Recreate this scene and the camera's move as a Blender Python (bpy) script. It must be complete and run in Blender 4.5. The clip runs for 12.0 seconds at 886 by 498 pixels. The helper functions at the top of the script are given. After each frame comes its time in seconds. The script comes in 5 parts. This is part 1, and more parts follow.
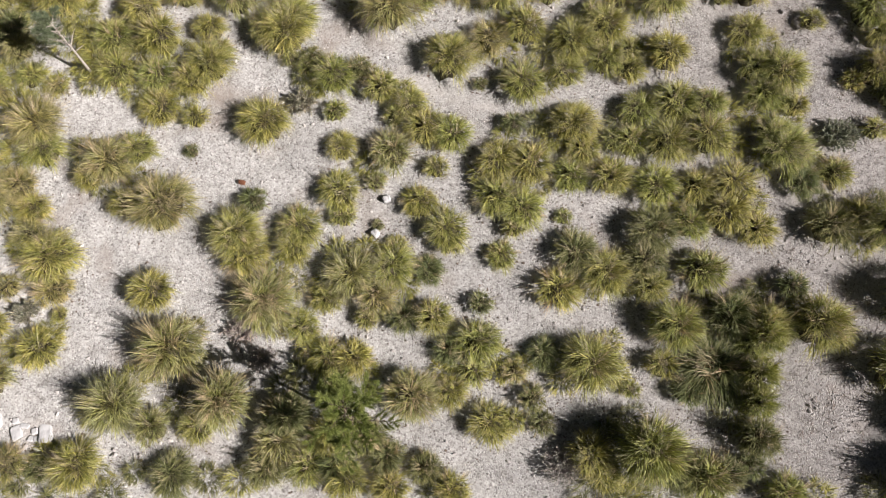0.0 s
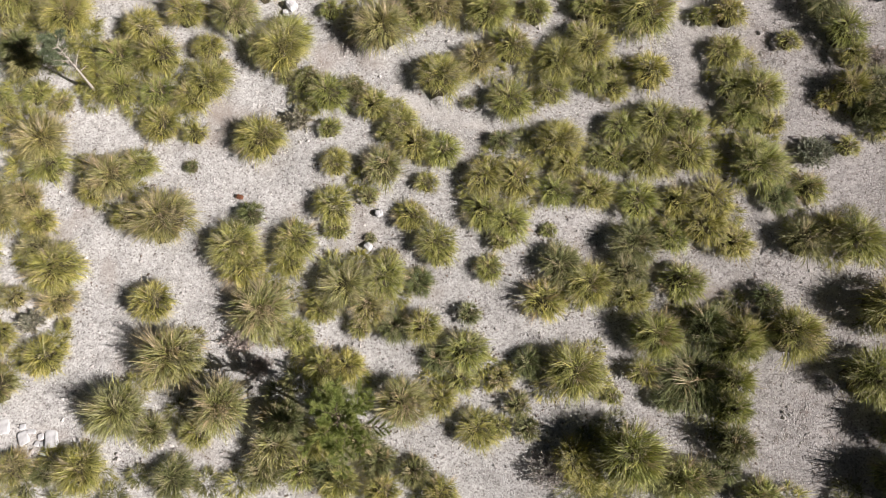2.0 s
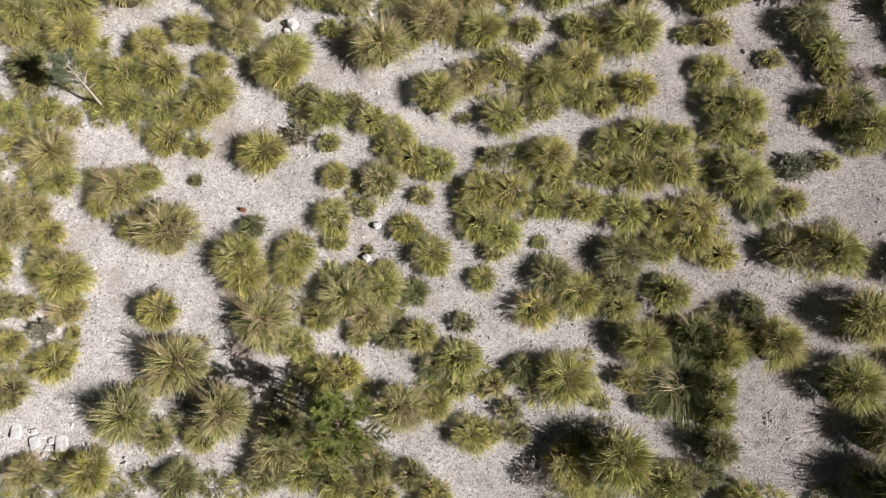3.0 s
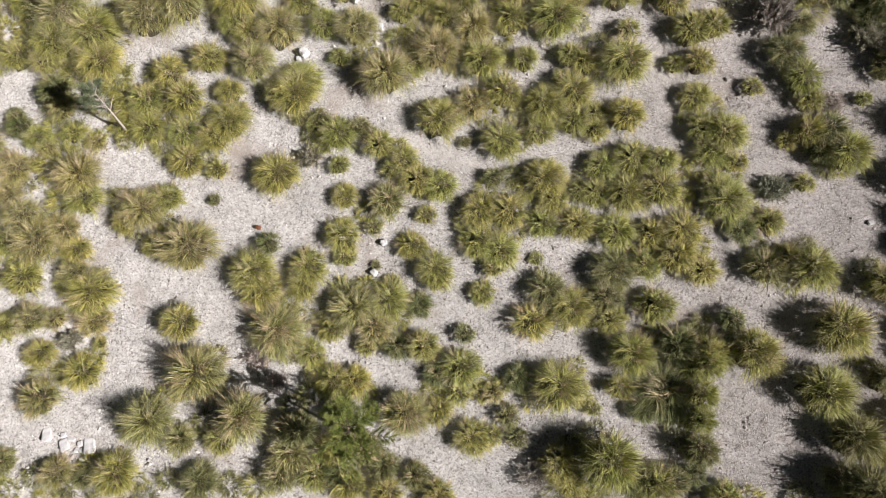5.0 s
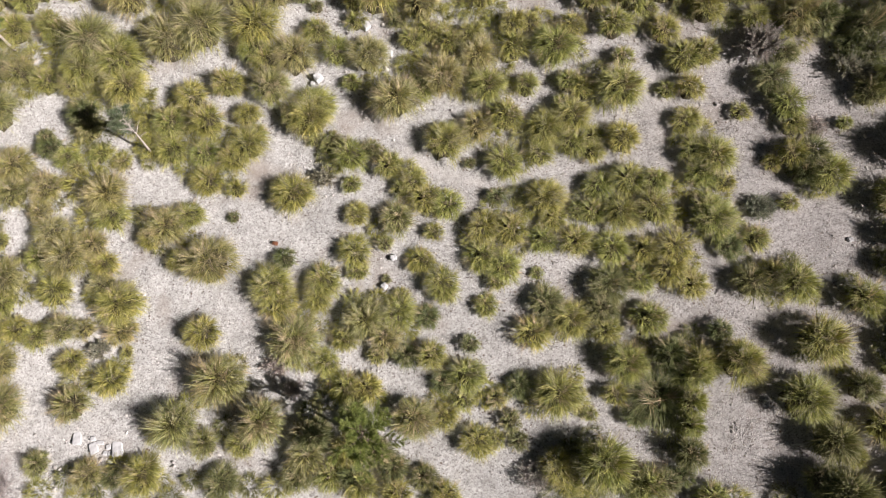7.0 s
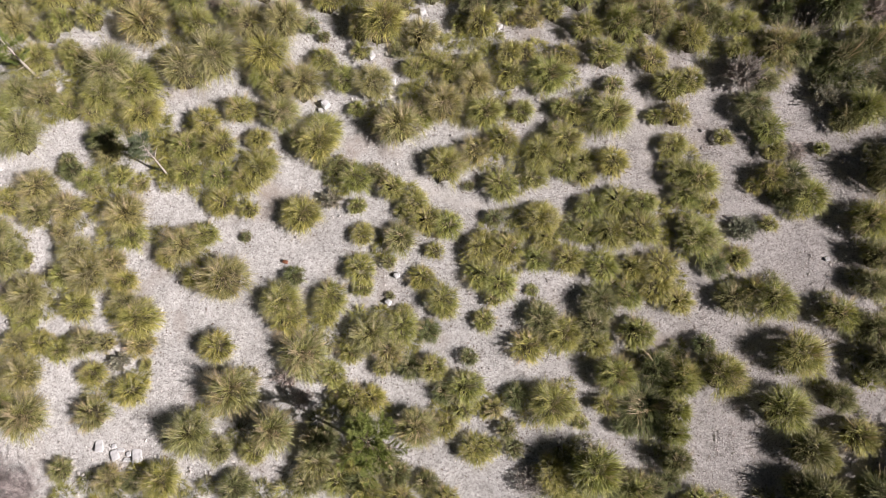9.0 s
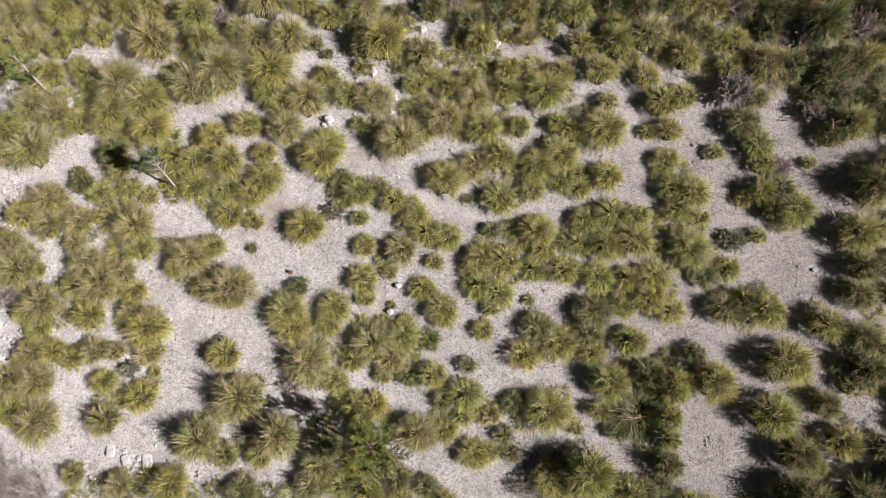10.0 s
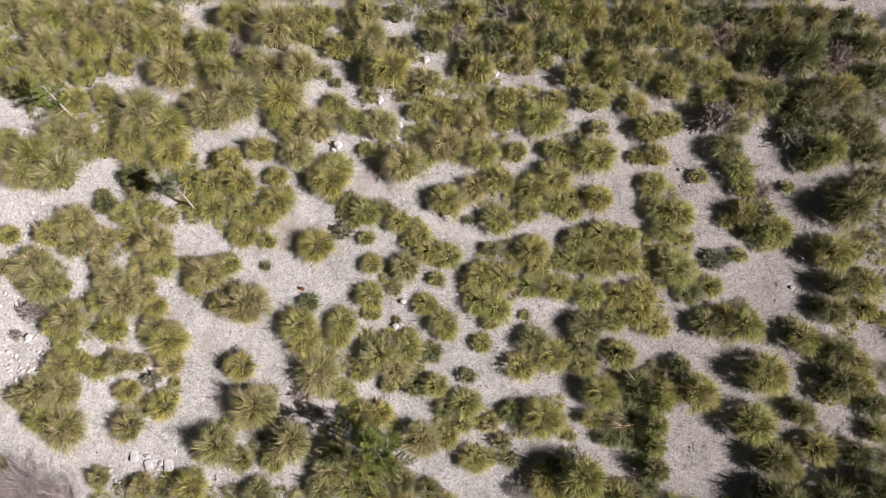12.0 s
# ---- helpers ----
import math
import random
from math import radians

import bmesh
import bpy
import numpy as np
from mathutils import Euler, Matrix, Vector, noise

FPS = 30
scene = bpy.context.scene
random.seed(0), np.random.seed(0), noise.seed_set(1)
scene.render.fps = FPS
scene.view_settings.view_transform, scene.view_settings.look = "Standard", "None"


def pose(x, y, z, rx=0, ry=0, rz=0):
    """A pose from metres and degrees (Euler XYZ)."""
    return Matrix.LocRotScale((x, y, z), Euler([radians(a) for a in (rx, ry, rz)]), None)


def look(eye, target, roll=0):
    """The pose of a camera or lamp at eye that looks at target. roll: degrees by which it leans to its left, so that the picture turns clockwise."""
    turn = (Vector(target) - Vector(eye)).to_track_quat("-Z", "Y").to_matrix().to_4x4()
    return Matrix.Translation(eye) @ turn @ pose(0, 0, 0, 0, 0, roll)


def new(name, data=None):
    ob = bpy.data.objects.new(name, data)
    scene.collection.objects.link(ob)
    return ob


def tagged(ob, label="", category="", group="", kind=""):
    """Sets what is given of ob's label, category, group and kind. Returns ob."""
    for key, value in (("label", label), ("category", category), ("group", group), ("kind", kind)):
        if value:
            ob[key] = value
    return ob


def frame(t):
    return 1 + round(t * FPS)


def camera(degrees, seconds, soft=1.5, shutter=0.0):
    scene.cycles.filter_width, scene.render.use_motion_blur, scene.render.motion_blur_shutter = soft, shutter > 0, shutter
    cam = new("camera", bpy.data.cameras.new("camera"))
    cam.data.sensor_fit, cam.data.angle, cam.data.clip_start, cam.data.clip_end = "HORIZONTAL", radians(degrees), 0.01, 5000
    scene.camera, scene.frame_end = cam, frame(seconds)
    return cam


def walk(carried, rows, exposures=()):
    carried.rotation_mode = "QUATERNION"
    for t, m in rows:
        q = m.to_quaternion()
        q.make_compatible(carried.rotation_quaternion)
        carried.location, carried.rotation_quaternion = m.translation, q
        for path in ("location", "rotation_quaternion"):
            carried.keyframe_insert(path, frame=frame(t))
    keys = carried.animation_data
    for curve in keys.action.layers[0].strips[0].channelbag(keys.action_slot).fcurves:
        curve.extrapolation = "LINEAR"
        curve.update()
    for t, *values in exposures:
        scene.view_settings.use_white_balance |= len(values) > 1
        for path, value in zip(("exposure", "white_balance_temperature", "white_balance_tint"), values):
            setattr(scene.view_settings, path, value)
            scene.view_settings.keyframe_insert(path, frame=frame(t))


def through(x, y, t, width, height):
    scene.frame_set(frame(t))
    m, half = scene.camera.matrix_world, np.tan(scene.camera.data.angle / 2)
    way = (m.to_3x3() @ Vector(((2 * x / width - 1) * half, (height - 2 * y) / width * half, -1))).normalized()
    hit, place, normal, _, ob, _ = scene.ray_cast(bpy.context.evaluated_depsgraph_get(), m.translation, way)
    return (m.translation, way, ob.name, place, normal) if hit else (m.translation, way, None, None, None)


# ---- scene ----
# A limestone hillside with grass tussocks, seen from a drone that climbs straight up.
cam = camera(72.0, 12.0, soft=0.65)
TILT = 25.0                      # degrees between the lens and straight down
ROWS = [
    (0.0, 0.000, -5.071, 10.876),
    (0.5, 0.053, -5.073, 10.943),
    (1.0, 0.105, -5.069, 11.015),
    (1.5, 0.154, -5.066, 11.183),
    (2.0, 0.204, -5.045, 11.437),
    (2.5, 0.254, -5.023, 11.700),
    (3.0, 0.295, -5.026, 11.973),
    (5.0, 0.247, -5.099, 12.980),
    (5.5, 0.203, -5.122, 13.226),
    (6.0, 0.159, -5.131, 13.476),
    (6.5, 0.124, -5.138, 13.728),
    (7.0, 0.092, -5.149, 13.959),
    (9.0, 0.077, -5.103, 15.004),
    (9.5, 0.075, -5.083, 15.303),
    (10.0, 0.075, -5.055, 15.617),
    (10.5, 0.047, -5.042, 15.930),
    (11.0, 0.017, -5.040, 16.238),
    (11.5, 0.008, -5.039, 16.552),
    (12.0, 0.012, -5.054, 16.868),
]
walk(cam, [(t, pose(x, y, z, TILT, 0, 0)) for t, x, y, z in ROWS],
     exposures=[(0.0, 0.42, 6620, 12), (3.0, 0.42, 6620, 12), (5.0, 0.50, 6600, 12), (7.0, 0.50, 6600, 13), (9.5, 0.42, 6600, 15.5), (12.0, 0.42, 6600, 15.5)])

# ---- light ----
SUN_ELEVATION, SUN_BEARING = radians(31.0), radians(117.0)   # bearing clockwise from +y
world = bpy.data.worlds.new("sky")
scene.world = world
world.use_nodes = True
sky = world.node_tree.nodes.new("ShaderNodeTexSky")
sky.sky_type, sky.sun_disc = "NISHITA", False
sky.sun_elevation, sky.sun_rotation = SUN_ELEVATION, SUN_BEARING
world.node_tree.nodes["Background"].inputs["Strength"].default_value = 0.005
world.node_tree.links.new(sky.outputs["Color"], world.node_tree.nodes["Background"].inputs["Color"])
sun = new("sun", bpy.data.lights.new("sun", "SUN"))
sun.data.energy, sun.data.angle, sun.data.color = 5.0, radians(0.55), (1.0, 0.93, 0.90)
to_sun = Vector((math.sin(SUN_BEARING) * math.cos(SUN_ELEVATION), math.cos(SUN_BEARING) * math.cos(SUN_ELEVATION), math.sin(SUN_ELEVATION)))
sun.matrix_world = look(to_sun * 60, (0, 0, 0))


# ---- materials ----
def material(name):
    """An empty node material with its Principled shader, and two short helpers to add nodes and links."""
    m = bpy.data.materials.new(name)
    m.use_nodes = True
    tree = m.node_tree

    def add(kind, **values):
        n = tree.nodes.new("ShaderNode" + kind)
        for key, value in values.items():
            n.inputs[key.replace("_", " ")].default_value = value
        return n

    return m, tree.nodes["Principled BSDF"], add, tree.links.new


def ramp(add, stops):
    n = add("ValToRGB")
    e = n.color_ramp.elements
    while len(e) < len(stops):
        e.new(0.5)
    for item, (at, c) in zip(e, stops):
        item.position, item.color = at, (*c, 1)
    return n


def mix(add, link, kind, factor, a, b):
    """A colour mix; a and b are sockets or colours."""
    n = add("Mix")
    n.data_type, n.blend_type = "RGBA", kind
    for socket, value in ((n.inputs[0], factor), (n.inputs[6], a), (n.inputs[7], b)):
        if isinstance(value, bpy.types.NodeSocket):
            link(value, socket)
        elif isinstance(value, (int, float)):
            socket.default_value = value
        else:
            socket.default_value = (*value, 1)
    return n.outputs[2]


def blade_material(name, base, middle, tip, spread=0.5, through=0.12):
    """Grass: colour runs along the blade, with shade of the gaps put into its dark root end, differs from blade to
    blade and from plant to plant; light shines through.
    """
    m, shader, add, link = material(name)
    uv = add("UVMap")
    split = add("SeparateXYZ")
    link(uv.outputs[0], split.inputs[0])
    # dark base stop: the root's own tone, deepened to paint shade between blades
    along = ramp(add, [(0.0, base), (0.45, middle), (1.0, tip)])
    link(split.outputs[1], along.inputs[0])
    island = add("NewGeometry")
    vary = ramp(add, [(0.0, (0.72, 0.75, 0.78)), (0.5, (1.0, 1.0, 1.0)), (1.0, (1.26, 1.24, 1.20))])
    link(island.outputs["Random Per Island"], vary.inputs[0])
    colour = mix(add, link, "MULTIPLY", 1.0, along.outputs[0], vary.outputs[0])
    strand = ramp(add, [(0.0, (0.46, 0.50, 0.48)), (0.3, (0.82, 0.86, 0.84)), (0.7, (1.10, 1.09, 1.09)), (1.0, (1.42, 1.38, 1.56))])
    link(split.outputs[0], strand.inputs[0])
    colour = mix(add, link, "MULTIPLY", 1.0, colour, strand.outputs[0])
    plant = add("ObjectInfo")
    hue = ramp(add, [(0.0, (0.88, 0.96, 0.90)), (0.5, (1.0, 1.0, 1.0)), (1.0, (1.10, 1.04, 1.0))])
    link(plant.outputs["Random"], hue.inputs[0])
    colour = mix(add, link, "MULTIPLY", spread * 2 if spread < 0.5 else 1.0, colour, hue.outputs[0])
    place = add("TexCoord")
    patch = add("TexNoise", Scale=5.0, Detail=2.0)
    link(place.outputs["Object"], patch.inputs["Vector"])
    tan = ramp(add, [(0.42, (1, 1, 1)), (0.72, (1.16, 1.07, 1.05))])
    link(patch.outputs[0], tan.inputs[0])
    colour = mix(add, link, "MULTIPLY", 1.0, colour, tan.outputs[0])
    link(colour, shader.inputs["Base Color"])
    shader.inputs["Roughness"].default_value = 0.48
    shader.inputs["Specular IOR Level"].default_value = 0.38
    lit = add("BsdfTranslucent")
    link(colour, lit.inputs["Color"])
    both = add("MixShader", Fac=through)
    link(shader.outputs[0], both.inputs[1])
    link(lit.outputs[0], both.inputs[2])
    out = m.node_tree.nodes["Material Output"]
    link(both.outputs[0], out.inputs["Surface"])
    return m


GRASS = {
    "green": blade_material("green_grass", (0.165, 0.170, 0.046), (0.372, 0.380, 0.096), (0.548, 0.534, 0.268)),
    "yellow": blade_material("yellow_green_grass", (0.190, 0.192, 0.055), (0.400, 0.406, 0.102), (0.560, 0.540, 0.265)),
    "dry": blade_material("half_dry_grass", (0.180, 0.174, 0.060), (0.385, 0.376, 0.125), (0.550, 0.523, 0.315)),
    # darker, bluer copy: dark green plants, and shade painted into tussocks that stand in shadow
    "dark": blade_material("shade_toned_dark_grass", (0.085, 0.096, 0.040), (0.205, 0.228, 0.082), (0.380, 0.382, 0.205)),
}
STRAW = blade_material("straw", (0.19, 0.155, 0.090), (0.46, 0.400, 0.235), (0.60, 0.535, 0.370), through=0.2)
NEEDLES = blade_material("pine_needles", (0.130, 0.165, 0.045), (0.235, 0.300, 0.080), (0.340, 0.395, 0.130), through=0.25)
PALE_NEEDLES = blade_material("pale_pine_needles", (0.110, 0.130, 0.075), (0.180, 0.210, 0.125), (0.260, 0.285, 0.190), through=0.2)
SCRUB = blade_material("grey_scrub_leaves", (0.300, 0.275, 0.245), (0.460, 0.428, 0.390), (0.560, 0.525, 0.485), through=0.35)
HEATH = blade_material("grey_green_scrub_leaves", (0.250, 0.258, 0.190), (0.390, 0.398, 0.300), (0.480, 0.480, 0.390), through=0.35)


def bark_material(name, light, dark):
    m, shader, add, link = material(name)
    place = add("TexCoord")
    grain = add("TexNoise", Scale=60.0, Detail=5.0)
    link(place.outputs["Object"], grain.inputs["Vector"])
    tone = ramp(add, [(0.35, dark), (0.62, light)])
    link(grain.outputs[0], tone.inputs[0])
    island = add("NewGeometry")
    vary = ramp(add, [(0.0, (0.75, 0.75, 0.75)), (1.0, (1.25, 1.22, 1.2))])
    link(island.outputs["Random Per Island"], vary.inputs[0])
    link(mix(add, link, "MULTIPLY", 1.0, tone.outputs[0], vary.outputs[0]), shader.inputs["Base Color"])
    bump = add("Bump", Strength=0.5, Distance=0.004)
    link(grain.outputs[0], bump.inputs["Height"])
    link(bump.outputs[0], shader.inputs["Normal"])
    shader.inputs["Roughness"].default_value = 0.85
    return m


DEAD_WOOD = bark_material("bleached_wood", (0.50, 0.46, 0.42), (0.28, 0.255, 0.23))
BARK = bark_material("grey_brown_bark", (0.24, 0.19, 0.15), (0.10, 0.08, 0.06))
TWIG = bark_material("dry_twigs", (0.56, 0.51, 0.50), (0.32, 0.285, 0.28))
# nearly black: dead leaves with the shade inside a tussock painted in
SHADED_THATCH = bark_material("shade_dark_leaf_mat", (0.095, 0.082, 0.045), (0.040, 0.036, 0.022))
CONE = bark_material("red_brown_cone", (0.34, 0.15, 0.08), (0.14, 0.06, 0.035))
LITTER = bark_material("brown_leaf_litter", (0.27, 0.215, 0.175), (0.07, 0.057, 0.048))


def stone_material(name, light, dark, scale=9.0, per_island=True):
    """Limestone: pale, with grey weathering and pits."""
    m, shader, add, link = material(name)
    place = add("TexCoord")
    stain = add("TexNoise", Scale=scale, Detail=6.0)
    link(place.outputs["Object"], stain.inputs["Vector"])
    tone = ramp(add, [(0.30, dark), (0.55, light), (0.8, tuple(min(0.86, c * 1.12) for c in light))])
    link(stain.outputs[0], tone.inputs[0])
    colour = tone.outputs[0]
    if per_island:
        island = add("NewGeometry")
        vary = ramp(add, [(0.0, (0.56, 0.54, 0.52)), (0.18, (0.78, 0.76, 0.74)), (0.45, (0.96, 0.95, 0.94)), (0.8, (1.06, 1.05, 1.04)), (1.0, (1.22, 1.21, 1.18))])
        link(island.outputs["Random Per Island"], vary.inputs[0])
        colour = mix(add, link, "MULTIPLY", 1.0, colour, vary.outputs[0])
    link(colour, shader.inputs["Base Color"])
    pits = add("TexNoise", Scale=scale * 9, Detail=4.0)
    link(place.outputs["Object"], pits.inputs["Vector"])
    bump = add("Bump", Strength=0.5, Distance=0.006)
    link(pits.outputs[0], bump.inputs["Height"])
    link(bump.outputs[0], shader.inputs["Normal"])
    shader.inputs["Roughness"].default_value = 0.9
    shader.inputs["Diffuse Roughness"].default_value = 0.5
    shader.inputs["Specular IOR Level"].default_value = 0.25
    return m


LIMESTONE = stone_material("white_limestone", (0.658, 0.668, 0.675), (0.478, 0.485, 0.490), per_island=False)
GREY_STONE = stone_material("grey_limestone", (0.50, 0.48, 0.47), (0.26, 0.25, 0.25), per_island=False)
DARK_STONE = stone_material("dark_stone", (0.085, 0.080, 0.085), (0.035, 0.033, 0.035), per_island=False)
PEBBLE = stone_material("limestone_gravel", (0.70, 0.685, 0.675), (0.54, 0.52, 0.51), scale=3.0)


def ground_material():
    """Crushed white limestone: chips of two sizes, dust between them, gravel towards +x both greyer and darkened for
    its shaded sides, a few earthy stains.
    """
    m, shader, add, link = material("limestone_ground")
    place = add("TexCoord")
    p = place.outputs["Object"]
    chips = add("TexVoronoi", Scale=30.0, Randomness=1.0)
    fine = add("TexVoronoi", Scale=62.0, Randomness=1.0)
    broad = add("TexNoise", Scale=0.55, Detail=5.0, Roughness=0.6)
    medium = add("TexNoise", Scale=5.0, Detail=6.0, Roughness=0.65)
    grit = add("TexNoise", Scale=120.0, Detail=3.0)
    for n in (chips, fine, broad, medium, grit):
        link(p, n.inputs["Vector"])
    dust = ramp(add, [(0.28, (0.43, 0.424, 0.408)), (0.45, (0.555, 0.555, 0.541)), (0.62, (0.635, 0.638, 0.626))])
    link(medium.outputs[0], dust.inputs[0])
    chip = ramp(add, [(0.0, (0.36, 0.34, 0.33)), (0.12, (0.66, 0.64, 0.63)), (0.30, (0.92, 0.91, 0.91)), (0.7, (1.05, 1.05, 1.05)), (1.0, (1.28, 1.28, 1.27))])
    one = add("SeparateColor")
    link(chips.outputs["Color"], one.inputs[0])
    link(one.outputs[0], chip.inputs[0])
    colour = mix(add, link, "MULTIPLY", 0.78, dust.outputs[0], chip.outputs[0])
    small = ramp(add, [(0.0, (0.40, 0.385, 0.375)), (0.16, (0.80, 0.79, 0.78)), (0.35, (1.0, 1.0, 1.0)), (1.0, (1.14, 1.14, 1.14))])
    two = add("SeparateColor")
    link(fine.outputs["Color"], two.inputs[0])
    link(two.outputs[0], small.inputs[0])
    colour = mix(add, link, "MULTIPLY", 0.70, colour, small.outputs[0])
    earth = ramp(add, [(0.56, (0, 0, 0)), (0.74, (1, 1, 1))])
    link(broad.outputs[0], earth.inputs[0])
    colour = mix(add, link, "MIX", earth.outputs[0], colour, (0.40, 0.35, 0.31))
    specks = add("TexNoise", Scale=24.0, Detail=2.0)
    link(p, specks.inputs["Vector"])
    bits = ramp(add, [(0.62, (0, 0, 0)), (0.70, (1, 1, 1))])
    link(specks.outputs[0], bits.inputs[0])
    where = ramp(add, [(0.42, (0, 0, 0)), (0.60, (0.30, 0.30, 0.30))])
    link(broad.outputs[0], where.inputs[0])
    litter = mix(add, link, "MULTIPLY", 1.0, bits.outputs[0], where.outputs[0])
    colour = mix(add, link, "MIX", litter, colour, (0.17, 0.145, 0.125))
    side = add("SeparateXYZ")
    link(p, side.inputs[0])
    reach = add("MapRange")
    for key, value in (("From Min", 0.5), ("From Max", 9.0), ("To Min", 0.0), ("To Max", 0.40)):
        reach.inputs[key].default_value = value
    link(side.outputs[0], reach.inputs["Value"])
    # tint towards +x: grey gravel tone plus the shaded pebble sides, as colour
    colour = mix(add, link, "MULTIPLY", reach.outputs[0], colour, (0.76, 0.685, 0.69))
    trail = add("Attribute")
    trail.attribute_name = "trodden"
    colour = mix(add, link, "MIX", trail.outputs["Fac"], colour, (0.62, 0.595, 0.56))
    link(colour, shader.inputs["Base Color"])
    dusty = ramp(add, [(0.34, (0.10, 0.10, 0.10)), (0.58, (1.0, 1.0, 1.0))])
    dunes = add("TexNoise", Scale=1.6, Detail=4.0)
    link(p, dunes.inputs["Vector"])
    link(dunes.outputs[0], dusty.inputs[0])
    open_ground = mix(add, link, "MIX", trail.outputs["Fac"], dusty.outputs[0], (0.06, 0.06, 0.06))
    heights = []
    for cells, top in ((chips, 0.55), (fine, 0.5)):
        dome = add("Math")
        dome.operation = "SUBTRACT"
        dome.inputs[0].default_value = top
        link(cells.outputs["Distance"], dome.inputs[1])
        patchy = add("Math")
        patchy.operation = "MULTIPLY"
        link(cells.outputs["Color"], patchy.inputs[0])
        link(open_ground, patchy.inputs[1])
        lift = add("Math")
        lift.operation, lift.use_clamp = "MULTIPLY", True
        link(dome.outputs[0], lift.inputs[0])
        link(patchy.outputs[0], lift.inputs[1])
        heights.append(lift)
    bump = add("Bump", Strength=1.0, Distance=0.044)
    link(heights[0].outputs[0], bump.inputs["Height"])
    rough = add("Bump", Strength=1.0, Distance=0.026)
    link(heights[1].outputs[0], rough.inputs["Height"])
    link(bump.outputs[0], rough.inputs["Normal"])
    gritty = add("Bump", Strength=0.6, Distance=0.006)
    link(grit.outputs[0], gritty.inputs["Height"])
    link(rough.outputs[0], gritty.inputs["Normal"])
    rough = gritty
    link(rough.outputs[0], shader.inputs["Normal"])
    shader.inputs["Roughness"].default_value = 0.95
    shader.inputs["Diffuse Roughness"].default_value = 0.5
    shader.inputs["Specular IOR Level"].default_value = 0.15
    return m


GROUND = ground_material()


# ---- helpers ----
rng = np.random.default_rng(7)


def hill(x, y):
    """The height of the hillside: it rises away from the drone's start and levels off far out."""
    far = 60.0
    base = 0.054 * far * math.tanh(x / far) + 0.297 * far * math.tanh(y / far) - 0.19
    p = Vector((x, y, 0.0))
    return base + 0.09 * noise.noise(p * 0.33) + 0.035 * noise.noise(p * 1.3) + 0.012 * noise.noise(p * 4.1)


TRAILS = [
    (0.11, 0.6, [(-0.81, 3.69), (-0.14, 3.22), (0.53, 2.96), (1.11, 2.80)]),
    (0.34, 0.45, [(5.53, 5.46), (5.69, 4.21), (5.91, 3.07), (6.30, 1.95), (7.10, 0.54), (8.17, -0.91)]),
]


def trodden(x, y):
    """How far the ground is trodden to fine dust at a place, 0 to 1."""
    best = 0.0
    for wide, most, line in TRAILS:
        for (ax, ay), (bx, by) in zip(line, line[1:]):
            f = min(1.0, max(0.0, ((x - ax) * (bx - ax) + (y - ay) * (by - ay)) / ((bx - ax) ** 2 + (by - ay) ** 2)))
            d = math.hypot(x - ax - f * (bx - ax), y - ay - f * (by - ay))
            best = max(best, most * math.exp(-(d / wide) ** 2))
    return best


def mesh_from(name, verts, faces, mat, uvs=None, smooth=False):
    me = bpy.data.meshes.new(name)
    me.from_pydata(verts, [], faces)
    if uvs is not None:
        layer = me.uv_layers.new(name="along")
        loops = np.empty(len(me.loops), dtype=np.int32)
        me.loops.foreach_get("vertex_index", loops)
        layer.data.foreach_set("uv", np.asarray(uvs, dtype=np.float32)[loops].ravel())
    me.materials.append(mat)
    if smooth:
        me.polygons.foreach_set("use_smooth", np.ones(len(me.polygons), dtype=bool))
    me.update()
    return me


def part(name, data, parent, label=""):
    """Links mesh data as one part under a thing or under a part."""
    ob = new(name, data)
    ob.parent = parent
    return tagged(ob, label) if label else ob


def thing(name, x, y, label, category, group="", z=None, turn=0.0, size=1.0, lean=0.0, tall=1.0):
    """An Empty on the ground that parents the parts of one plant or object."""
    ob = new(name)
    ob.empty_display_size = 0.1
    ob.matrix_world = pose(x, y, hill(x, y) if z is None else z, lean, 0, turn) @ Matrix.Diagonal((size, size, size * tall, 1))
    return tagged(ob, label, category, group)


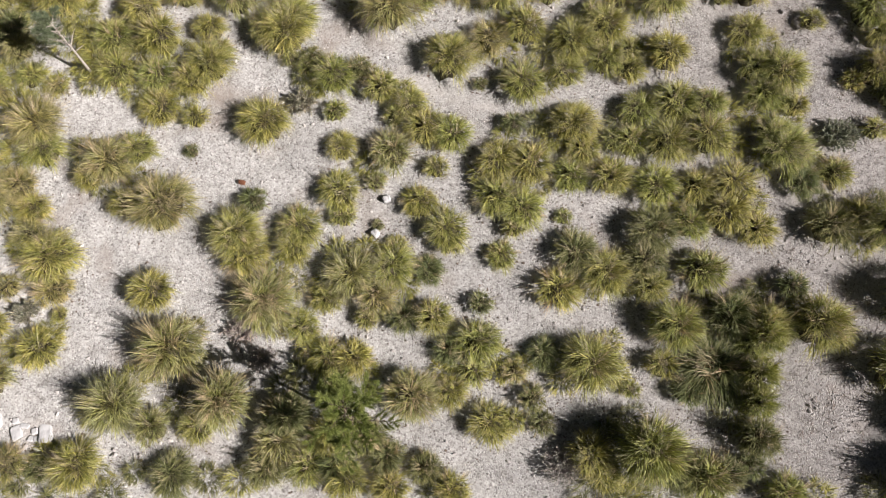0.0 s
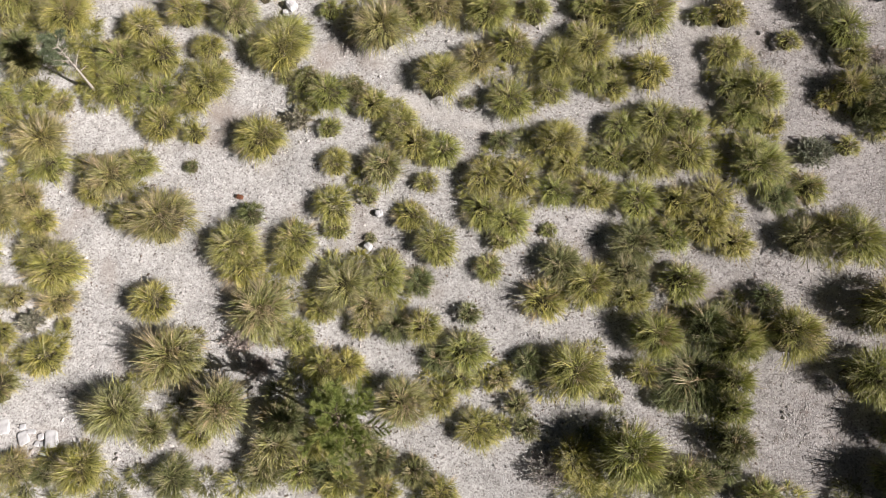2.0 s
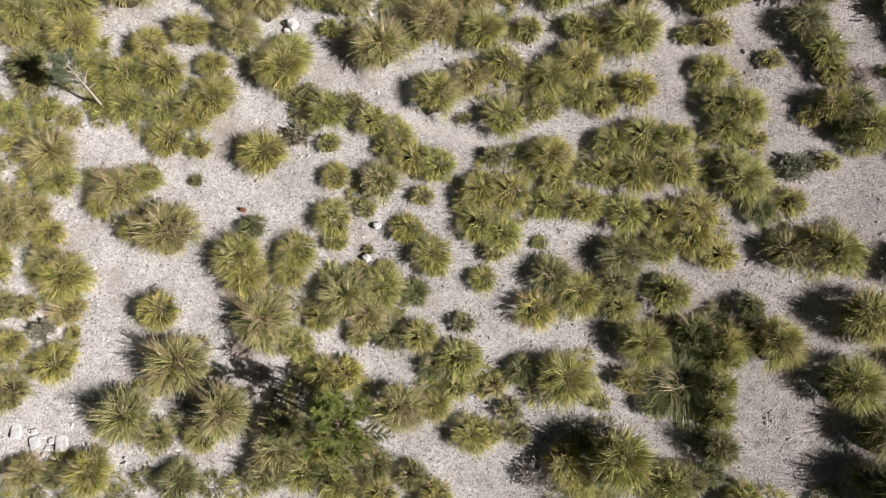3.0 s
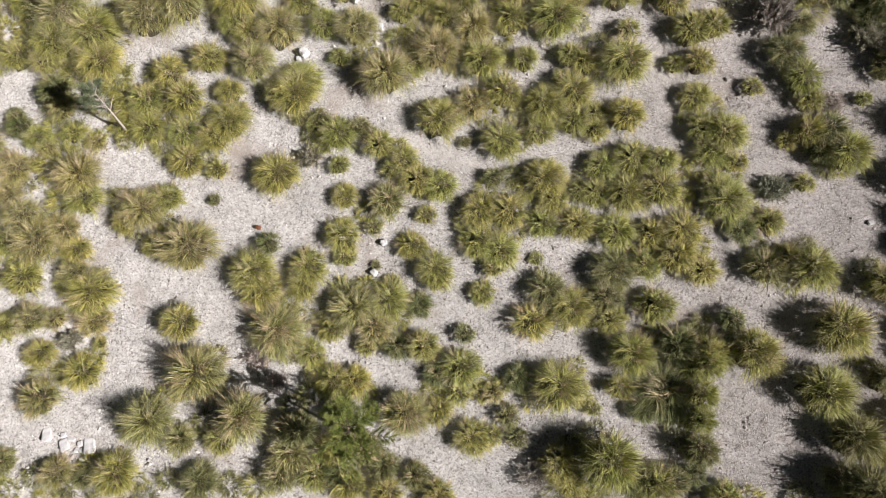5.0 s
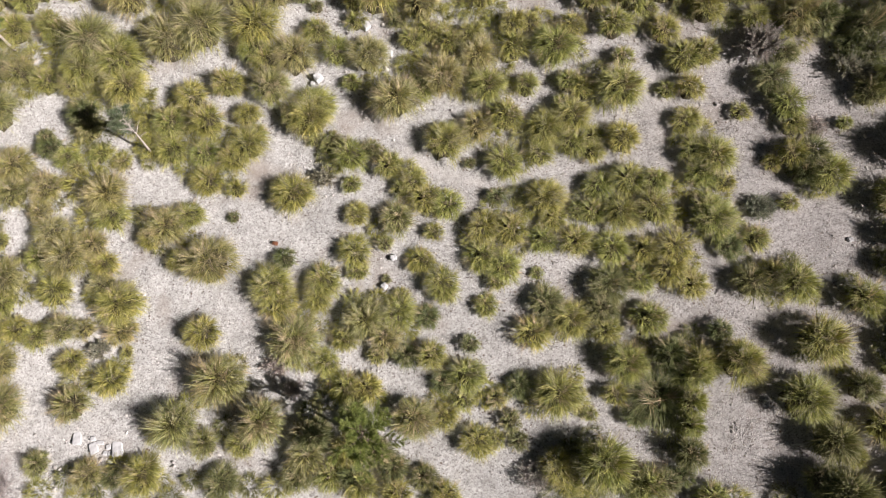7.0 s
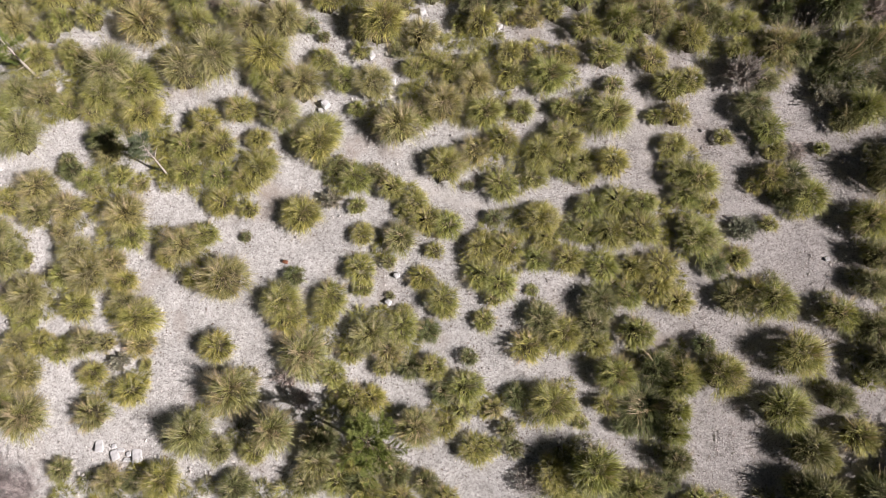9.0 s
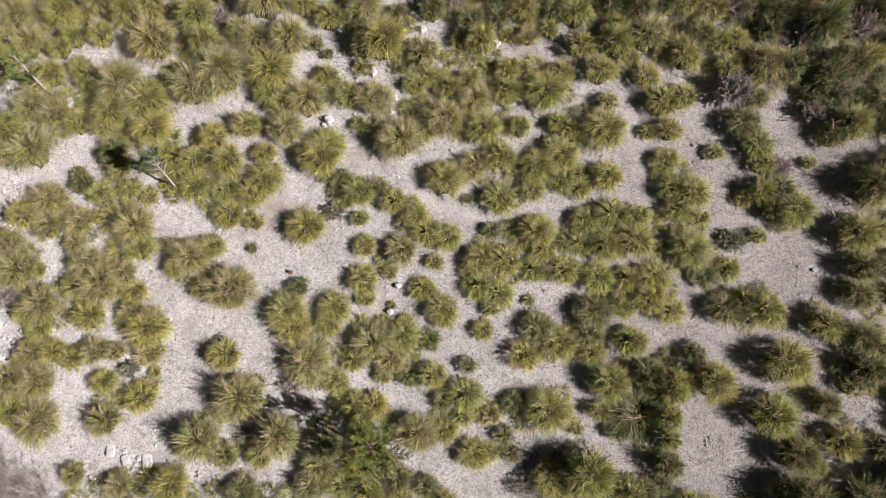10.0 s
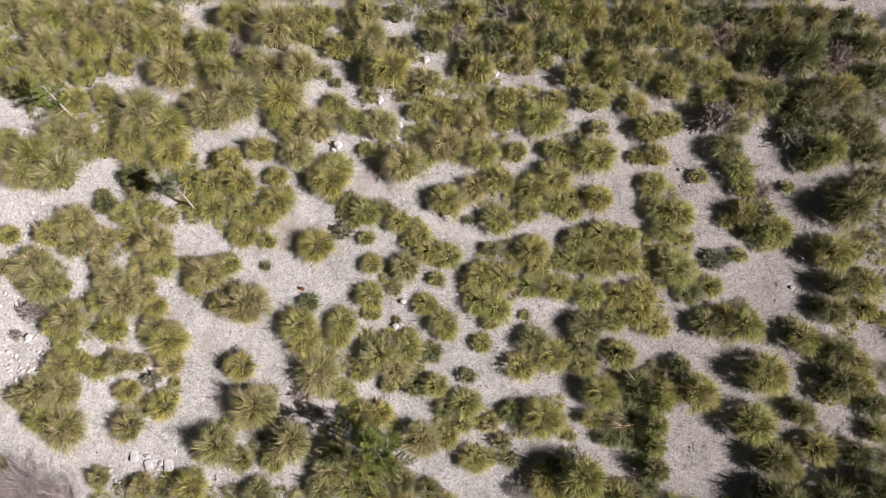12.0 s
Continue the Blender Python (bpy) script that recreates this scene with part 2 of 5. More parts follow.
def ribbons(roots, headings, rises, lengths, bends, widths, rolls, steps=4, tint=None):
    """Tapered blades that rise, arch over and droop. Returns vertices, faces, and for each vertex the tint of its strand and the way along the blade."""
    n = len(lengths)
    verts = np.zeros((n, steps * 2 + 1, 3))
    at = roots.copy()
    out = np.stack([np.cos(headings), np.sin(headings), np.zeros(n)], 1)
    side = np.stack([-np.sin(headings), np.cos(headings), np.zeros(n)], 1)
    for k in range(steps + 1):
        f = k / steps
        angle = rises - bends * f ** 1.4
        way = out * np.cos(angle)[:, None]
        way[:, 2] = np.sin(angle)
        up = -out * np.sin(angle)[:, None]
        up[:, 2] = np.cos(angle)
        wide = side * np.cos(rolls)[:, None] + up * np.sin(rolls)[:, None]
        half = widths * (0.85 + 0.5 * f - 1.2 * f * f) * 0.5
        if k == steps:
            verts[:, -1] = at
        else:
            verts[:, 2 * k] = at - wide * half[:, None]
            verts[:, 2 * k + 1] = at + wide * half[:, None]
        at = at + way * (lengths / steps)[:, None]
    count = steps * 2 + 1
    quads = [(2 * k, 2 * k + 1, 2 * k + 3, 2 * k + 2) for k in range(steps - 1)] + [(2 * steps - 2, 2 * steps - 1, 2 * steps)]
    faces = [tuple(i * count + q for q in quad) for i in range(n) for quad in quads]
    v = np.repeat(np.arange(steps) / steps, 2).tolist() + [1.0]
    uvs = np.stack([np.repeat(rng.random(n) if tint is None else tint, count), np.tile(v, n)], 1)
    return verts.reshape(-1, 3), faces, uvs


def joined_blades(*sets):
    """Several sets of blades as one."""
    verts, faces, uvs, n = [], [], [], 0
    for v, f, uv in sets:
        faces += [tuple(i + n for i in face) for face in f]
        verts.append(v)
        uvs.append(uv)
        n += len(v)
    return np.concatenate(verts), faces, np.concatenate(uvs)


def tuft_blades(radius, count, width, per_strand=6, erect=0.0, reach=1.0, high=0.70, steps=2, arch=1.0, comb=1.0):
    """Blades of one tussock, gathered in strands that drape from a domed crown to the ground all round, most of them downhill."""
    strands = max(14, count // per_strand)
    rho = rng.random(strands) ** 0.55
    turn = rng.random(strands) * math.tau
    oval = 1 + 0.10 * np.sin(2 * turn + rng.random() * 6) + 0.07 * np.sin(3 * turn + rng.random() * 6) + 0.05 * np.sin(5 * turn + rng.random() * 6)
    strand_root = np.stack([rho * np.cos(turn), rho * np.sin(turn)], 1) * 0.62 * radius * oval[:, None]
    strand_heading = turn + rng.normal(0, 1.0, strands) * (1.25 - rho)
    strand_heading = np.arctan2(np.sin(strand_heading) - 0.48 * comb, np.cos(strand_heading) + 0.16 * comb)
    strand_rise = np.radians(66 - 58 * rho + erect + rng.normal(0, 12, strands))
    strand_length = radius * reach * rng.uniform(0.36, 0.74, strands)
    strand_bend = np.radians(rng.uniform(60, 115, strands) - 0.8 * erect)
    skirt = rng.random(strands) < 0.26
    strand_root[skirt] *= (rng.uniform(0.8, 1.02, skirt.sum()) / np.maximum(rho[skirt], 0.05))[:, None]
    strand_rise[skirt] = np.radians(rng.uniform(-14, 22, skirt.sum()))
    strand_length[skirt] *= 0.72
    strand_bend[skirt] *= 0.5
    pick = rng.integers(0, strands, count)
    roots = np.zeros((count, 3))
    roots[:, :2] = strand_root[pick] + rng.normal(0, 0.030 * radius, (count, 2))
    far = np.clip(np.hypot(roots[:, 0], roots[:, 1]) / (0.74 * radius), 0, 1)
    roots[:, 2] = high * radius * np.sqrt(1 - far ** 2) * rng.uniform(0.62, 1.0, count)
    return ribbons(
        roots, strand_heading[pick] + rng.normal(0, 0.26, count), strand_rise[pick] + rng.normal(0, 0.16, count),
        strand_length[pick] * rng.uniform(0.72, 1.12, count), strand_bend[pick] * arch * rng.uniform(0.8, 1.2, count),
        width * rng.uniform(0.6, 1.3, count), rng.normal(0, 0.5, count), steps=steps, tint=rng.random(strands)[pick])


def crown_straw(radius, count, width):
    """Short dead blades that lie tangled on the middle of a tussock."""
    off = rng.normal(0, 0.14 * radius, (1, 2))
    roots = np.zeros((count, 3))
    roots[:, :2] = off + rng.normal(0, 0.15 * radius, (count, 2))
    roots[:, 2] = radius * rng.uniform(0.50, 0.74, count)
    return ribbons(roots, rng.random(count) * math.tau, np.radians(rng.uniform(-10, 40, count)), radius * rng.uniform(0.18, 0.40, count),
                   np.radians(rng.uniform(20, 80, count)), width * rng.uniform(0.6, 1.2, count), rng.normal(0, 0.6, count), steps=2)


def mound(radius, height, mat, rings=5, sides=18):
    """The domed, uneven heart of a tussock: dead leaves packed between the blades, inner shade in their colour; added
    to stop light and cast a solid shadow.
    """
    verts, faces = [(0, 0, height)], []
    seed = rng.uniform(0, 40)
    for r in range(1, rings + 1):
        for s in range(sides):
            a, f = math.tau * s / sides, r / rings
            k = 1 + 0.22 * noise.noise(Vector((math.cos(a) * 2.2, math.sin(a) * 2.2, seed))) + 0.10 * rng.normal()
            verts.append((radius * f * k * math.cos(a), radius * f * k * math.sin(a), height * math.sqrt(1.0001 - f ** 2) - 0.35 * radius * f ** 3 + 0.09 * height * rng.normal()))
    for s in range(sides):
        faces.append((0, 1 + s, 1 + (s + 1) % sides))
        for r in range(rings - 1):
            a, b = 1 + r * sides, 1 + (r + 1) * sides
            faces.append((a + s, b + s, b + (s + 1) % sides, a + (s + 1) % sides))
    return mesh_from("heart", verts, faces, mat, smooth=True)


# ---- ground ----
def ground_axis(low, high, step, end):
    """Coordinates at even steps from low to high, with growing steps out to the horizon."""
    line = list(np.arange(low, high + step / 2, step))
    grow = step
    while line[-1] < end:
        grow *= 1.35
        line.append(line[-1] + grow)
    grow = step
    while line[0] > -end:
        grow *= 1.35
        line.insert(0, line[0] - grow)
    return line


def build_ground():
    xs, ys = ground_axis(-16, 15.5, 0.17, 900), ground_axis(-8, 13.5, 0.17, 900)
    verts = [(x, y, hill(x, y)) for y in ys for x in xs]
    w = len(xs)
    faces = [(j * w + i, j * w + i + 1, (j + 1) * w + i + 1, (j + 1) * w + i) for j in range(len(ys) - 1) for i in range(w - 1)]
    data = mesh_from("ground", verts, faces, GROUND, smooth=True)
    layer = data.attributes.new("trodden", "FLOAT", "POINT")
    layer.data.foreach_set("value", np.array([trodden(x, y) for x, y, z in verts], dtype=np.float32))
    return tagged(new("ground", data), "white crushed limestone hillside with grey gravel", "ground", kind="structure")


build_ground()

# ---- grass tussocks ----
SIZES = {"small": (0.30, 410, 0.0091), "medium": (0.48, 780, 0.0104), "large": (0.70, 1220, 0.0117)}
STRAW_SHARE = {"green": 0.18, "yellow": 0.14, "dry": 0.36, "dark": 0.12}
WORDS = {
    "green": "olive-green grass tussock with arching blades on white gravel",
    "yellow": "sunlit yellow-green grass tussock with arching blades on gravel",
    "dry": "half-dry grass tussock with tan straw among green blades",
    "dark": "shade-deepened dark grass tussock with arching blades beside other tussocks",
}
VARIANTS = 4
BLADES = {}
for size_name, (radius, count, width) in SIZES.items():
    for colour in GRASS:
        BLADES[size_name, colour] = []
        for kind in range(VARIANTS):
            share = 1 - 0.6 * STRAW_SHARE[colour]
            v, f, uv = joined_blades(tuft_blades(radius, int(0.40 * count * share), width, per_strand=5, steps=3),
                                     tuft_blades(radius, int(1.05 * count * share), width * 0.9, per_strand=3, reach=0.88, arch=0.7))
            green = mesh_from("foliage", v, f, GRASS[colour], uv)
            v, f, uv = joined_blades(tuft_blades(radius, int(count * STRAW_SHARE[colour]), width * 0.72, per_strand=7, erect=14, reach=1.22, arch=0.6, comb=-0.9),
                                     crown_straw(radius, int(count * (0.02, 0.09, 0.04, 0.02)[kind] * (1 + 4 * STRAW_SHARE[colour])), width * 0.75))
            BLADES[size_name, colour].append((green, mesh_from("straw", v, f, STRAW, uv), mound(radius * 0.56, radius * 0.52, SHADED_THATCH)))
PLANTED = []


def tussock(x, y, radius, colour, tall=1.0):
    """One tussock of that radius at a place on the hillside; tall stretches its height."""
    size_name = "small" if radius < 0.38 else "medium" if radius < 0.60 else "large"
    green, straw, base = BLADES[size_name, colour][len(PLANTED) % VARIANTS]
    PLANTED.append((x, y, radius))
    ob = thing("grass_tuft" if size_name == "small" else "grass_tussock", x, y, WORDS[colour], "grass",
               "small grass tufts" if size_name == "small" else "grass tussocks", turn=rng.uniform(-40, 40),
               size=0.94 * radius / SIZES[size_name][0], lean=rng.uniform(2, 12), tall=tall * rng.uniform(0.88, 1.12))
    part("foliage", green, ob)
    tagged(part("straw", straw, ob, "tan dry straw blades"), kind="stuff")
    part("heart", base, ob, "brown heart of packed dead leaves, darkened for inner shade")


LOW = {colour: [] for colour in GRASS}


def undergrowth(x, y, radius, colour):
    """A low tuft that merges with its neighbours."""
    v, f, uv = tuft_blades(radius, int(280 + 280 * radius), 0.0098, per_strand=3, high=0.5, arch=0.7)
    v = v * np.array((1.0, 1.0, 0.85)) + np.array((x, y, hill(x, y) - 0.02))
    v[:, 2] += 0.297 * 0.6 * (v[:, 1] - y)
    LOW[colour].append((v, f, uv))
    PLANTED.append((x, y, radius * 0.8))


tussock(-13.83, 10.20, 0.58, "dry", 1.36)
tussock(-13.03, 9.87, 0.62, "green", 1.36)
tussock(-13.86, 8.82, 0.58, "green", 1.36)
tussock(-12.31, 9.95, 0.58, "green", 1.36)
tussock(-12.65, 9.01, 0.66, "dry", 1.36)
tussock(-11.58, 9.95, 0.52, "dry", 1.36)
tussock(-11.16, 9.02, 0.72, "yellow", 1.36)
tussock(-10.60, 8.94, 0.41, "yellow", 1.36)
tussock(-12.21, 8.20, 0.61, "dry", 1.36)
tussock(-10.76, 10.00, 0.52, "green", 1.36)
tussock(-10.11, 9.44, 0.70, "dry", 1.36)
tussock(-9.23, 8.97, 0.65, "green", 1.36)
tussock(-9.54, 9.93, 0.58, "green", 1.36)
tussock(-8.66, 9.72, 0.53, "dry", 1.36)
tussock(-8.58, 9.09, 0.51, "green", 1.36)
tussock(-8.34, 8.05, 0.85, "dry", 1.36)
tussock(-7.17, 8.77, 0.71, "green", 1.36)
tussock(-10.80, 8.25, 0.45, "yellow", 1.36)
tussock(-9.97, 8.30, 0.51, "yellow", 1.36)
tussock(-11.24, 7.96, 0.45, "yellow", 1.36)
tussock(-11.48, 7.19, 0.61, "yellow", 1.06)
tussock(-13.19, 7.80, 0.57, "green", 1.36)
tussock(-12.91, 8.35, 0.51, "green", 1.36)
tussock(-10.33, 7.10, 0.50, "green", 1.06)
tussock(-10.55, 7.40, 0.44, "green", 1.06)
tussock(-9.30, 6.75, 0.90, "dry", 1.06)
tussock(-8.49, 6.31, 0.84, "green", 1.06)
tussock(-9.46, 6.11, 0.76, "green", 1.06)
tussock(-8.29, 5.58, 0.71, "green", 1.06)
tussock(-9.76, 5.69, 0.50, "green", 1.06)
tussock(-7.11, 6.70, 0.84, "dry", 1.06)
tussock(-6.87, 8.00, 0.60, "green", 1.36)
tussock(-11.93, 6.25, 0.60, "dry", 1.06)
tussock(-11.20, 6.06, 0.56, "dry", 1.06)
tussock(-10.48, 5.79, 0.52, "green", 1.06)
tussock(-12.59, 5.51, 0.80, "green", 1.06)
tussock(-13.53, 6.19, 0.40, "green", 1.06)
tussock(-6.61, 9.69, 0.61, "green", 1.36)
tussock(-6.03, 10.07, 0.41, "green", 1.36)
tussock(-5.11, 9.14, 0.91, "dry", 1.36)
tussock(-4.46, 9.53, 0.57, "green", 1.36)
tussock(-3.75, 9.59, 0.57, "green", 1.36)
tussock(-4.00, 8.99, 0.53, "green", 1.36)
tussock(-5.36, 7.93, 0.64, "dry", 1.36)
tussock(-5.84, 8.27, 0.50, "green", 1.36)
tussock(-6.31, 7.07, 0.92, "dry", 1.06)
tussock(-4.85, 7.00, 0.83, "yellow", 1.06)
tussock(-4.87, 6.46, 0.55, "green", 1.06)
tussock(-4.38, 7.95, 0.72, "dry", 1.36)
tussock(-3.63, 7.89, 0.34, "dark", 1.36)
tussock(-3.25, 7.57, 0.22, "dark", 1.36)
tussock(-3.19, 8.60, 0.53, "green", 1.36)
tussock(-2.87, 9.53, 0.42, "dark", 1.36)
tussock(-2.23, 8.85, 0.68, "dry", 1.36)
tussock(-2.33, 9.62, 0.57, "green", 1.36)
tussock(-1.46, 9.66, 0.38, "dark", 1.36)
tussock(-1.24, 8.64, 0.45, "dark", 1.36)
tussock(-1.01, 8.31, 0.37, "green", 1.36)
tussock(-0.23, 8.67, 0.49, "dark", 1.36)
tussock(0.03, 9.31, 0.41, "green", 1.36)
tussock(-1.60, 7.73, 0.79, "green", 1.36)
tussock(-2.22, 7.70, 0.47, "green", 1.36)
tussock(-0.48, 7.41, 0.59, "dry", 1.36)
tussock(-3.24, 6.87, 0.47, "green", 1.06)
tussock(-2.21, 7.13, 0.37, "green", 1.06)
tussock(-2.70, 6.32, 0.52, "green", 1.06)
tussock(-1.84, 6.17, 0.63, "dry", 1.06)
tussock(-3.80, 6.20, 0.71, "dry", 1.06)
tussock(-4.51, 6.11, 0.56, "green", 1.06)
tussock(-1.09, 7.10, 0.33, "dark", 1.06)
tussock(-0.74, 6.55, 0.41, "green", 1.06)
tussock(-0.31, 6.79, 0.41, "green", 1.06)
tussock(-5.53, 5.55, 0.53, "green", 1.06)
tussock(-4.39, 5.40, 0.63, "dry", 1.06)
tussock(-3.25, 4.91, 0.69, "green", 0.85)
tussock(-2.27, 5.50, 0.35, "green", 0.85)
tussock(-1.14, 4.94, 0.73, "dry", 1.06)
tussock(-0.48, 5.31, 0.52, "green", 0.85)
tussock(-6.46, 5.23, 0.55, "yellow", 1.06)
tussock(0.81, 9.50, 0.53, "green", 1.36)
tussock(0.89, 8.32, 0.56, "dark", 1.09)
tussock(1.14, 7.72, 0.56, "green", 1.36)
tussock(0.55, 7.81, 0.35, "green", 1.09)
tussock(1.67, 8.93, 0.52, "dark", 1.36)
tussock(1.67, 8.28, 0.41, "dark", 1.36)
tussock(2.34, 8.61, 0.60, "green", 1.36)
tussock(2.94, 8.99, 0.67, "dark", 1.36)
tussock(3.56, 9.37, 0.56, "green", 1.36)
tussock(3.28, 8.50, 0.56, "dark", 1.36)
tussock(3.87, 8.38, 0.56, "yellow", 1.41)
tussock(4.24, 8.78, 0.41, "dark", 1.41)
tussock(4.56, 9.28, 0.63, "green", 1.41)
tussock(4.89, 8.60, 0.55, "dark", 1.41)
tussock(5.43, 9.31, 0.48, "dark", 1.41)
tussock(5.63, 8.40, 0.55, "dark", 1.41)
tussock(6.24, 9.04, 0.63, "green", 1.41)
tussock(6.49, 8.58, 0.46, "dark", 1.41)
tussock(2.51, 7.81, 0.41, "dry", 1.36)
tussock(1.92, 7.87, 0.30, "green", 1.36)
tussock(3.11, 7.97, 0.37, "green", 1.36)
tussock(4.00, 7.43, 0.55, "green", 1.41)
tussock(4.91, 7.45, 0.62, "green", 1.41)
tussock(5.83, 7.59, 0.62, "dry", 1.41)
tussock(5.04, 7.94, 0.46, "green", 1.41)
tussock(4.48, 6.72, 0.58, "green", 1.10)
tussock(5.72, 6.51, 0.52, "green", 1.10)
tussock(5.35, 7.11, 0.36, "green", 1.10)
tussock(3.41, 6.73, 0.44, "green", 1.06)
tussock(2.96, 6.22, 0.73, "green", 1.06)
tussock(1.90, 6.86, 0.48, "green", 1.06)
tussock(2.33, 6.88, 0.37, "green", 1.06)
tussock(1.88, 6.24, 0.55, "green", 1.06)
tussock(0.96, 6.07, 0.62, "dry", 1.06)
tussock(0.79, 6.64, 0.46, "green", 1.06)
tussock(0.11, 5.49, 0.69, "dry", 1.06)
tussock(0.28, 6.41, 0.46, "green", 1.06)
tussock(1.20, 5.23, 0.62, "green", 1.06)
tussock(2.21, 5.26, 0.43, "green", 1.06)
tussock(3.29, 5.32, 0.40, "green", 1.06)
tussock(3.61, 5.13, 0.45, "green", 1.06)
tussock(4.54, 5.09, 0.74, "green", 1.05)
tussock(4.67, 5.87, 0.36, "green", 1.10)
tussock(6.15, 5.78, 0.56, "green", 1.10)
tussock(5.76, 5.02, 0.32, "green", 1.10)
tussock(6.31, 5.04, 0.45, "green", 1.10)
tussock(3.11, 4.76, 0.36, "green", 1.06)
tussock(6.85, 9.23, 0.55, "green", 1.46)
tussock(7.35, 8.97, 0.52, "dark", 1.40)
tussock(7.72, 8.42, 0.55, "dry", 1.12)
tussock(6.92, 8.57, 0.46, "green", 1.46)
tussock(7.26, 7.66, 0.55, "dark", 1.40)
tussock(6.75, 7.34, 0.55, "green", 1.04)
tussock(6.82, 7.01, 0.51, "green", 1.46)
tussock(7.76, 7.43, 0.44, "green", 1.40)
tussock(8.25, 7.48, 0.47, "yellow", 1.12)
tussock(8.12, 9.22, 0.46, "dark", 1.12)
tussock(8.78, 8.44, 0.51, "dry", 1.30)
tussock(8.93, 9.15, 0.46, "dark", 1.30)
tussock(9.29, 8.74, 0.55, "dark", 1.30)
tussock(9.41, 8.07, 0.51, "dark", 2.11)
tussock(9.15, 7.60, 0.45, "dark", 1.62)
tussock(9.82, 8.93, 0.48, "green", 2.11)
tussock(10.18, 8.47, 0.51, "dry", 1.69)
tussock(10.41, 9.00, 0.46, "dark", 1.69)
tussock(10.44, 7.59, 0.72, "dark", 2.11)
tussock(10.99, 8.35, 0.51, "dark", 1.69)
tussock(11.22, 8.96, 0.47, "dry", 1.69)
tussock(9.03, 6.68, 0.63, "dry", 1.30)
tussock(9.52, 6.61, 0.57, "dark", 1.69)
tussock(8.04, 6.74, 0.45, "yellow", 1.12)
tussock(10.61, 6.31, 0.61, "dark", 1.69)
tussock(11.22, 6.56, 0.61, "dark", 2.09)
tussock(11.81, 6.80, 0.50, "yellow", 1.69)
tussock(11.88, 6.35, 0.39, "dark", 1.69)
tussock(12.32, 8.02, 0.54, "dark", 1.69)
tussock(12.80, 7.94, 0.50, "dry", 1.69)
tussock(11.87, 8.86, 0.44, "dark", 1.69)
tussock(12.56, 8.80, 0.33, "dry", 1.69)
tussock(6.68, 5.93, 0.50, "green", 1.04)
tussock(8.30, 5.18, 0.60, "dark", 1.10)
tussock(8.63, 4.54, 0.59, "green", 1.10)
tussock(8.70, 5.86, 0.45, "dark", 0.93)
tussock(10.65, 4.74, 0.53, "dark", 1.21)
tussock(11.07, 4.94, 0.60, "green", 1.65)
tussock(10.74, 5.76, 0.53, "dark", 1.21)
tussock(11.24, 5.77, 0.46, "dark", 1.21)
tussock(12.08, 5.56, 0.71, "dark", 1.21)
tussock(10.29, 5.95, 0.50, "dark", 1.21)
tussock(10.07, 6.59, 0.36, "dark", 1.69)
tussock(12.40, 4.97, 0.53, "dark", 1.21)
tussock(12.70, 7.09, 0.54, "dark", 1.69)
tussock(-12.93, 5.03, 0.72, "dry", 1.06)
tussock(-11.74, 4.98, 0.79, "dry", 1.06)
tussock(-13.20, 3.19, 0.44, "yellow", 0.92)
tussock(-13.30, 2.29, 0.37, "dry", 0.92)
tussock(-10.22, 4.04, 0.44, "dark", 0.92)
tussock(-10.42, 4.36, 0.30, "dark", 0.92)
tussock(-9.69, 3.77, 0.44, "yellow", 0.92)
tussock(-9.50, 3.54, 0.33, "dry", 0.92)
tussock(-8.87, 3.85, 0.37, "yellow", 0.92)
tussock(-9.16, 4.50, 0.47, "dry", 0.92)
tussock(-8.26, 3.61, 0.27, "dry", 0.92)
tussock(-11.93, 3.19, 0.54, "yellow", 0.92)
tussock(-11.15, 3.60, 0.64, "dry", 0.92)
tussock(-11.10, 2.90, 0.57, "dry", 0.92)
tussock(-10.25, 3.02, 0.53, "dry", 0.92)
tussock(-10.31, 2.39, 0.40, "dry", 0.92)
tussock(-9.71, 3.14, 0.27, "yellow", 0.92)
tussock(-8.54, 2.78, 0.70, "dry", 0.92)
tussock(-8.36, 2.23, 0.56, "yellow", 0.92)
tussock(-12.32, 2.34, 0.70, "dry", 0.92)
tussock(-11.90, 1.71, 0.73, "dry", 0.92)
tussock(-11.32, 1.69, 0.30, "yellow", 0.92)
tussock(-9.96, 1.86, 0.56, "dry", 0.92)
tussock(-9.45, 1.26, 0.72, "dry", 0.92)
tussock(-10.19, 1.24, 0.46, "yellow", 0.92)
tussock(-8.84, 1.53, 0.49, "dry", 0.92)
tussock(-8.47, 1.05, 0.46, "yellow", 0.92)
tussock(-11.04, 0.74, 0.66, "dry", 0.92)
tussock(-11.50, 0.54, 0.49, "yellow", 0.92)
tussock(-9.66, 0.41, 0.59, "yellow", 0.92)
tussock(-8.52, 0.57, 0.46, "dry", 0.92)
tussock(-8.00, 0.06, 0.71, "yellow", 0.92)
tussock(-6.91, 1.95, 0.62, "dry", 0.92)
tussock(-7.32, 1.67, 0.41, "green", 0.92)
tussock(-6.92, 3.84, 0.57, "yellow", 0.92)
tussock(-7.03, 4.57, 0.55, "green", 1.06)
tussock(-9.33, 4.89, 0.56, "dark", 1.06)
tussock(-5.99, 4.54, 0.59, "green", 1.06)
tussock(-4.99, 4.72, 0.44, "green", 1.06)
tussock(-6.06, 3.75, 0.50, "green", 0.92)
tussock(-4.94, 3.94, 0.63, "green", 0.92)
tussock(-5.28, 3.65, 0.50, "green", 0.92)
tussock(-4.80, 4.23, 0.42, "green", 0.92)
tussock(-5.93, 3.07, 0.56, "green", 0.92)
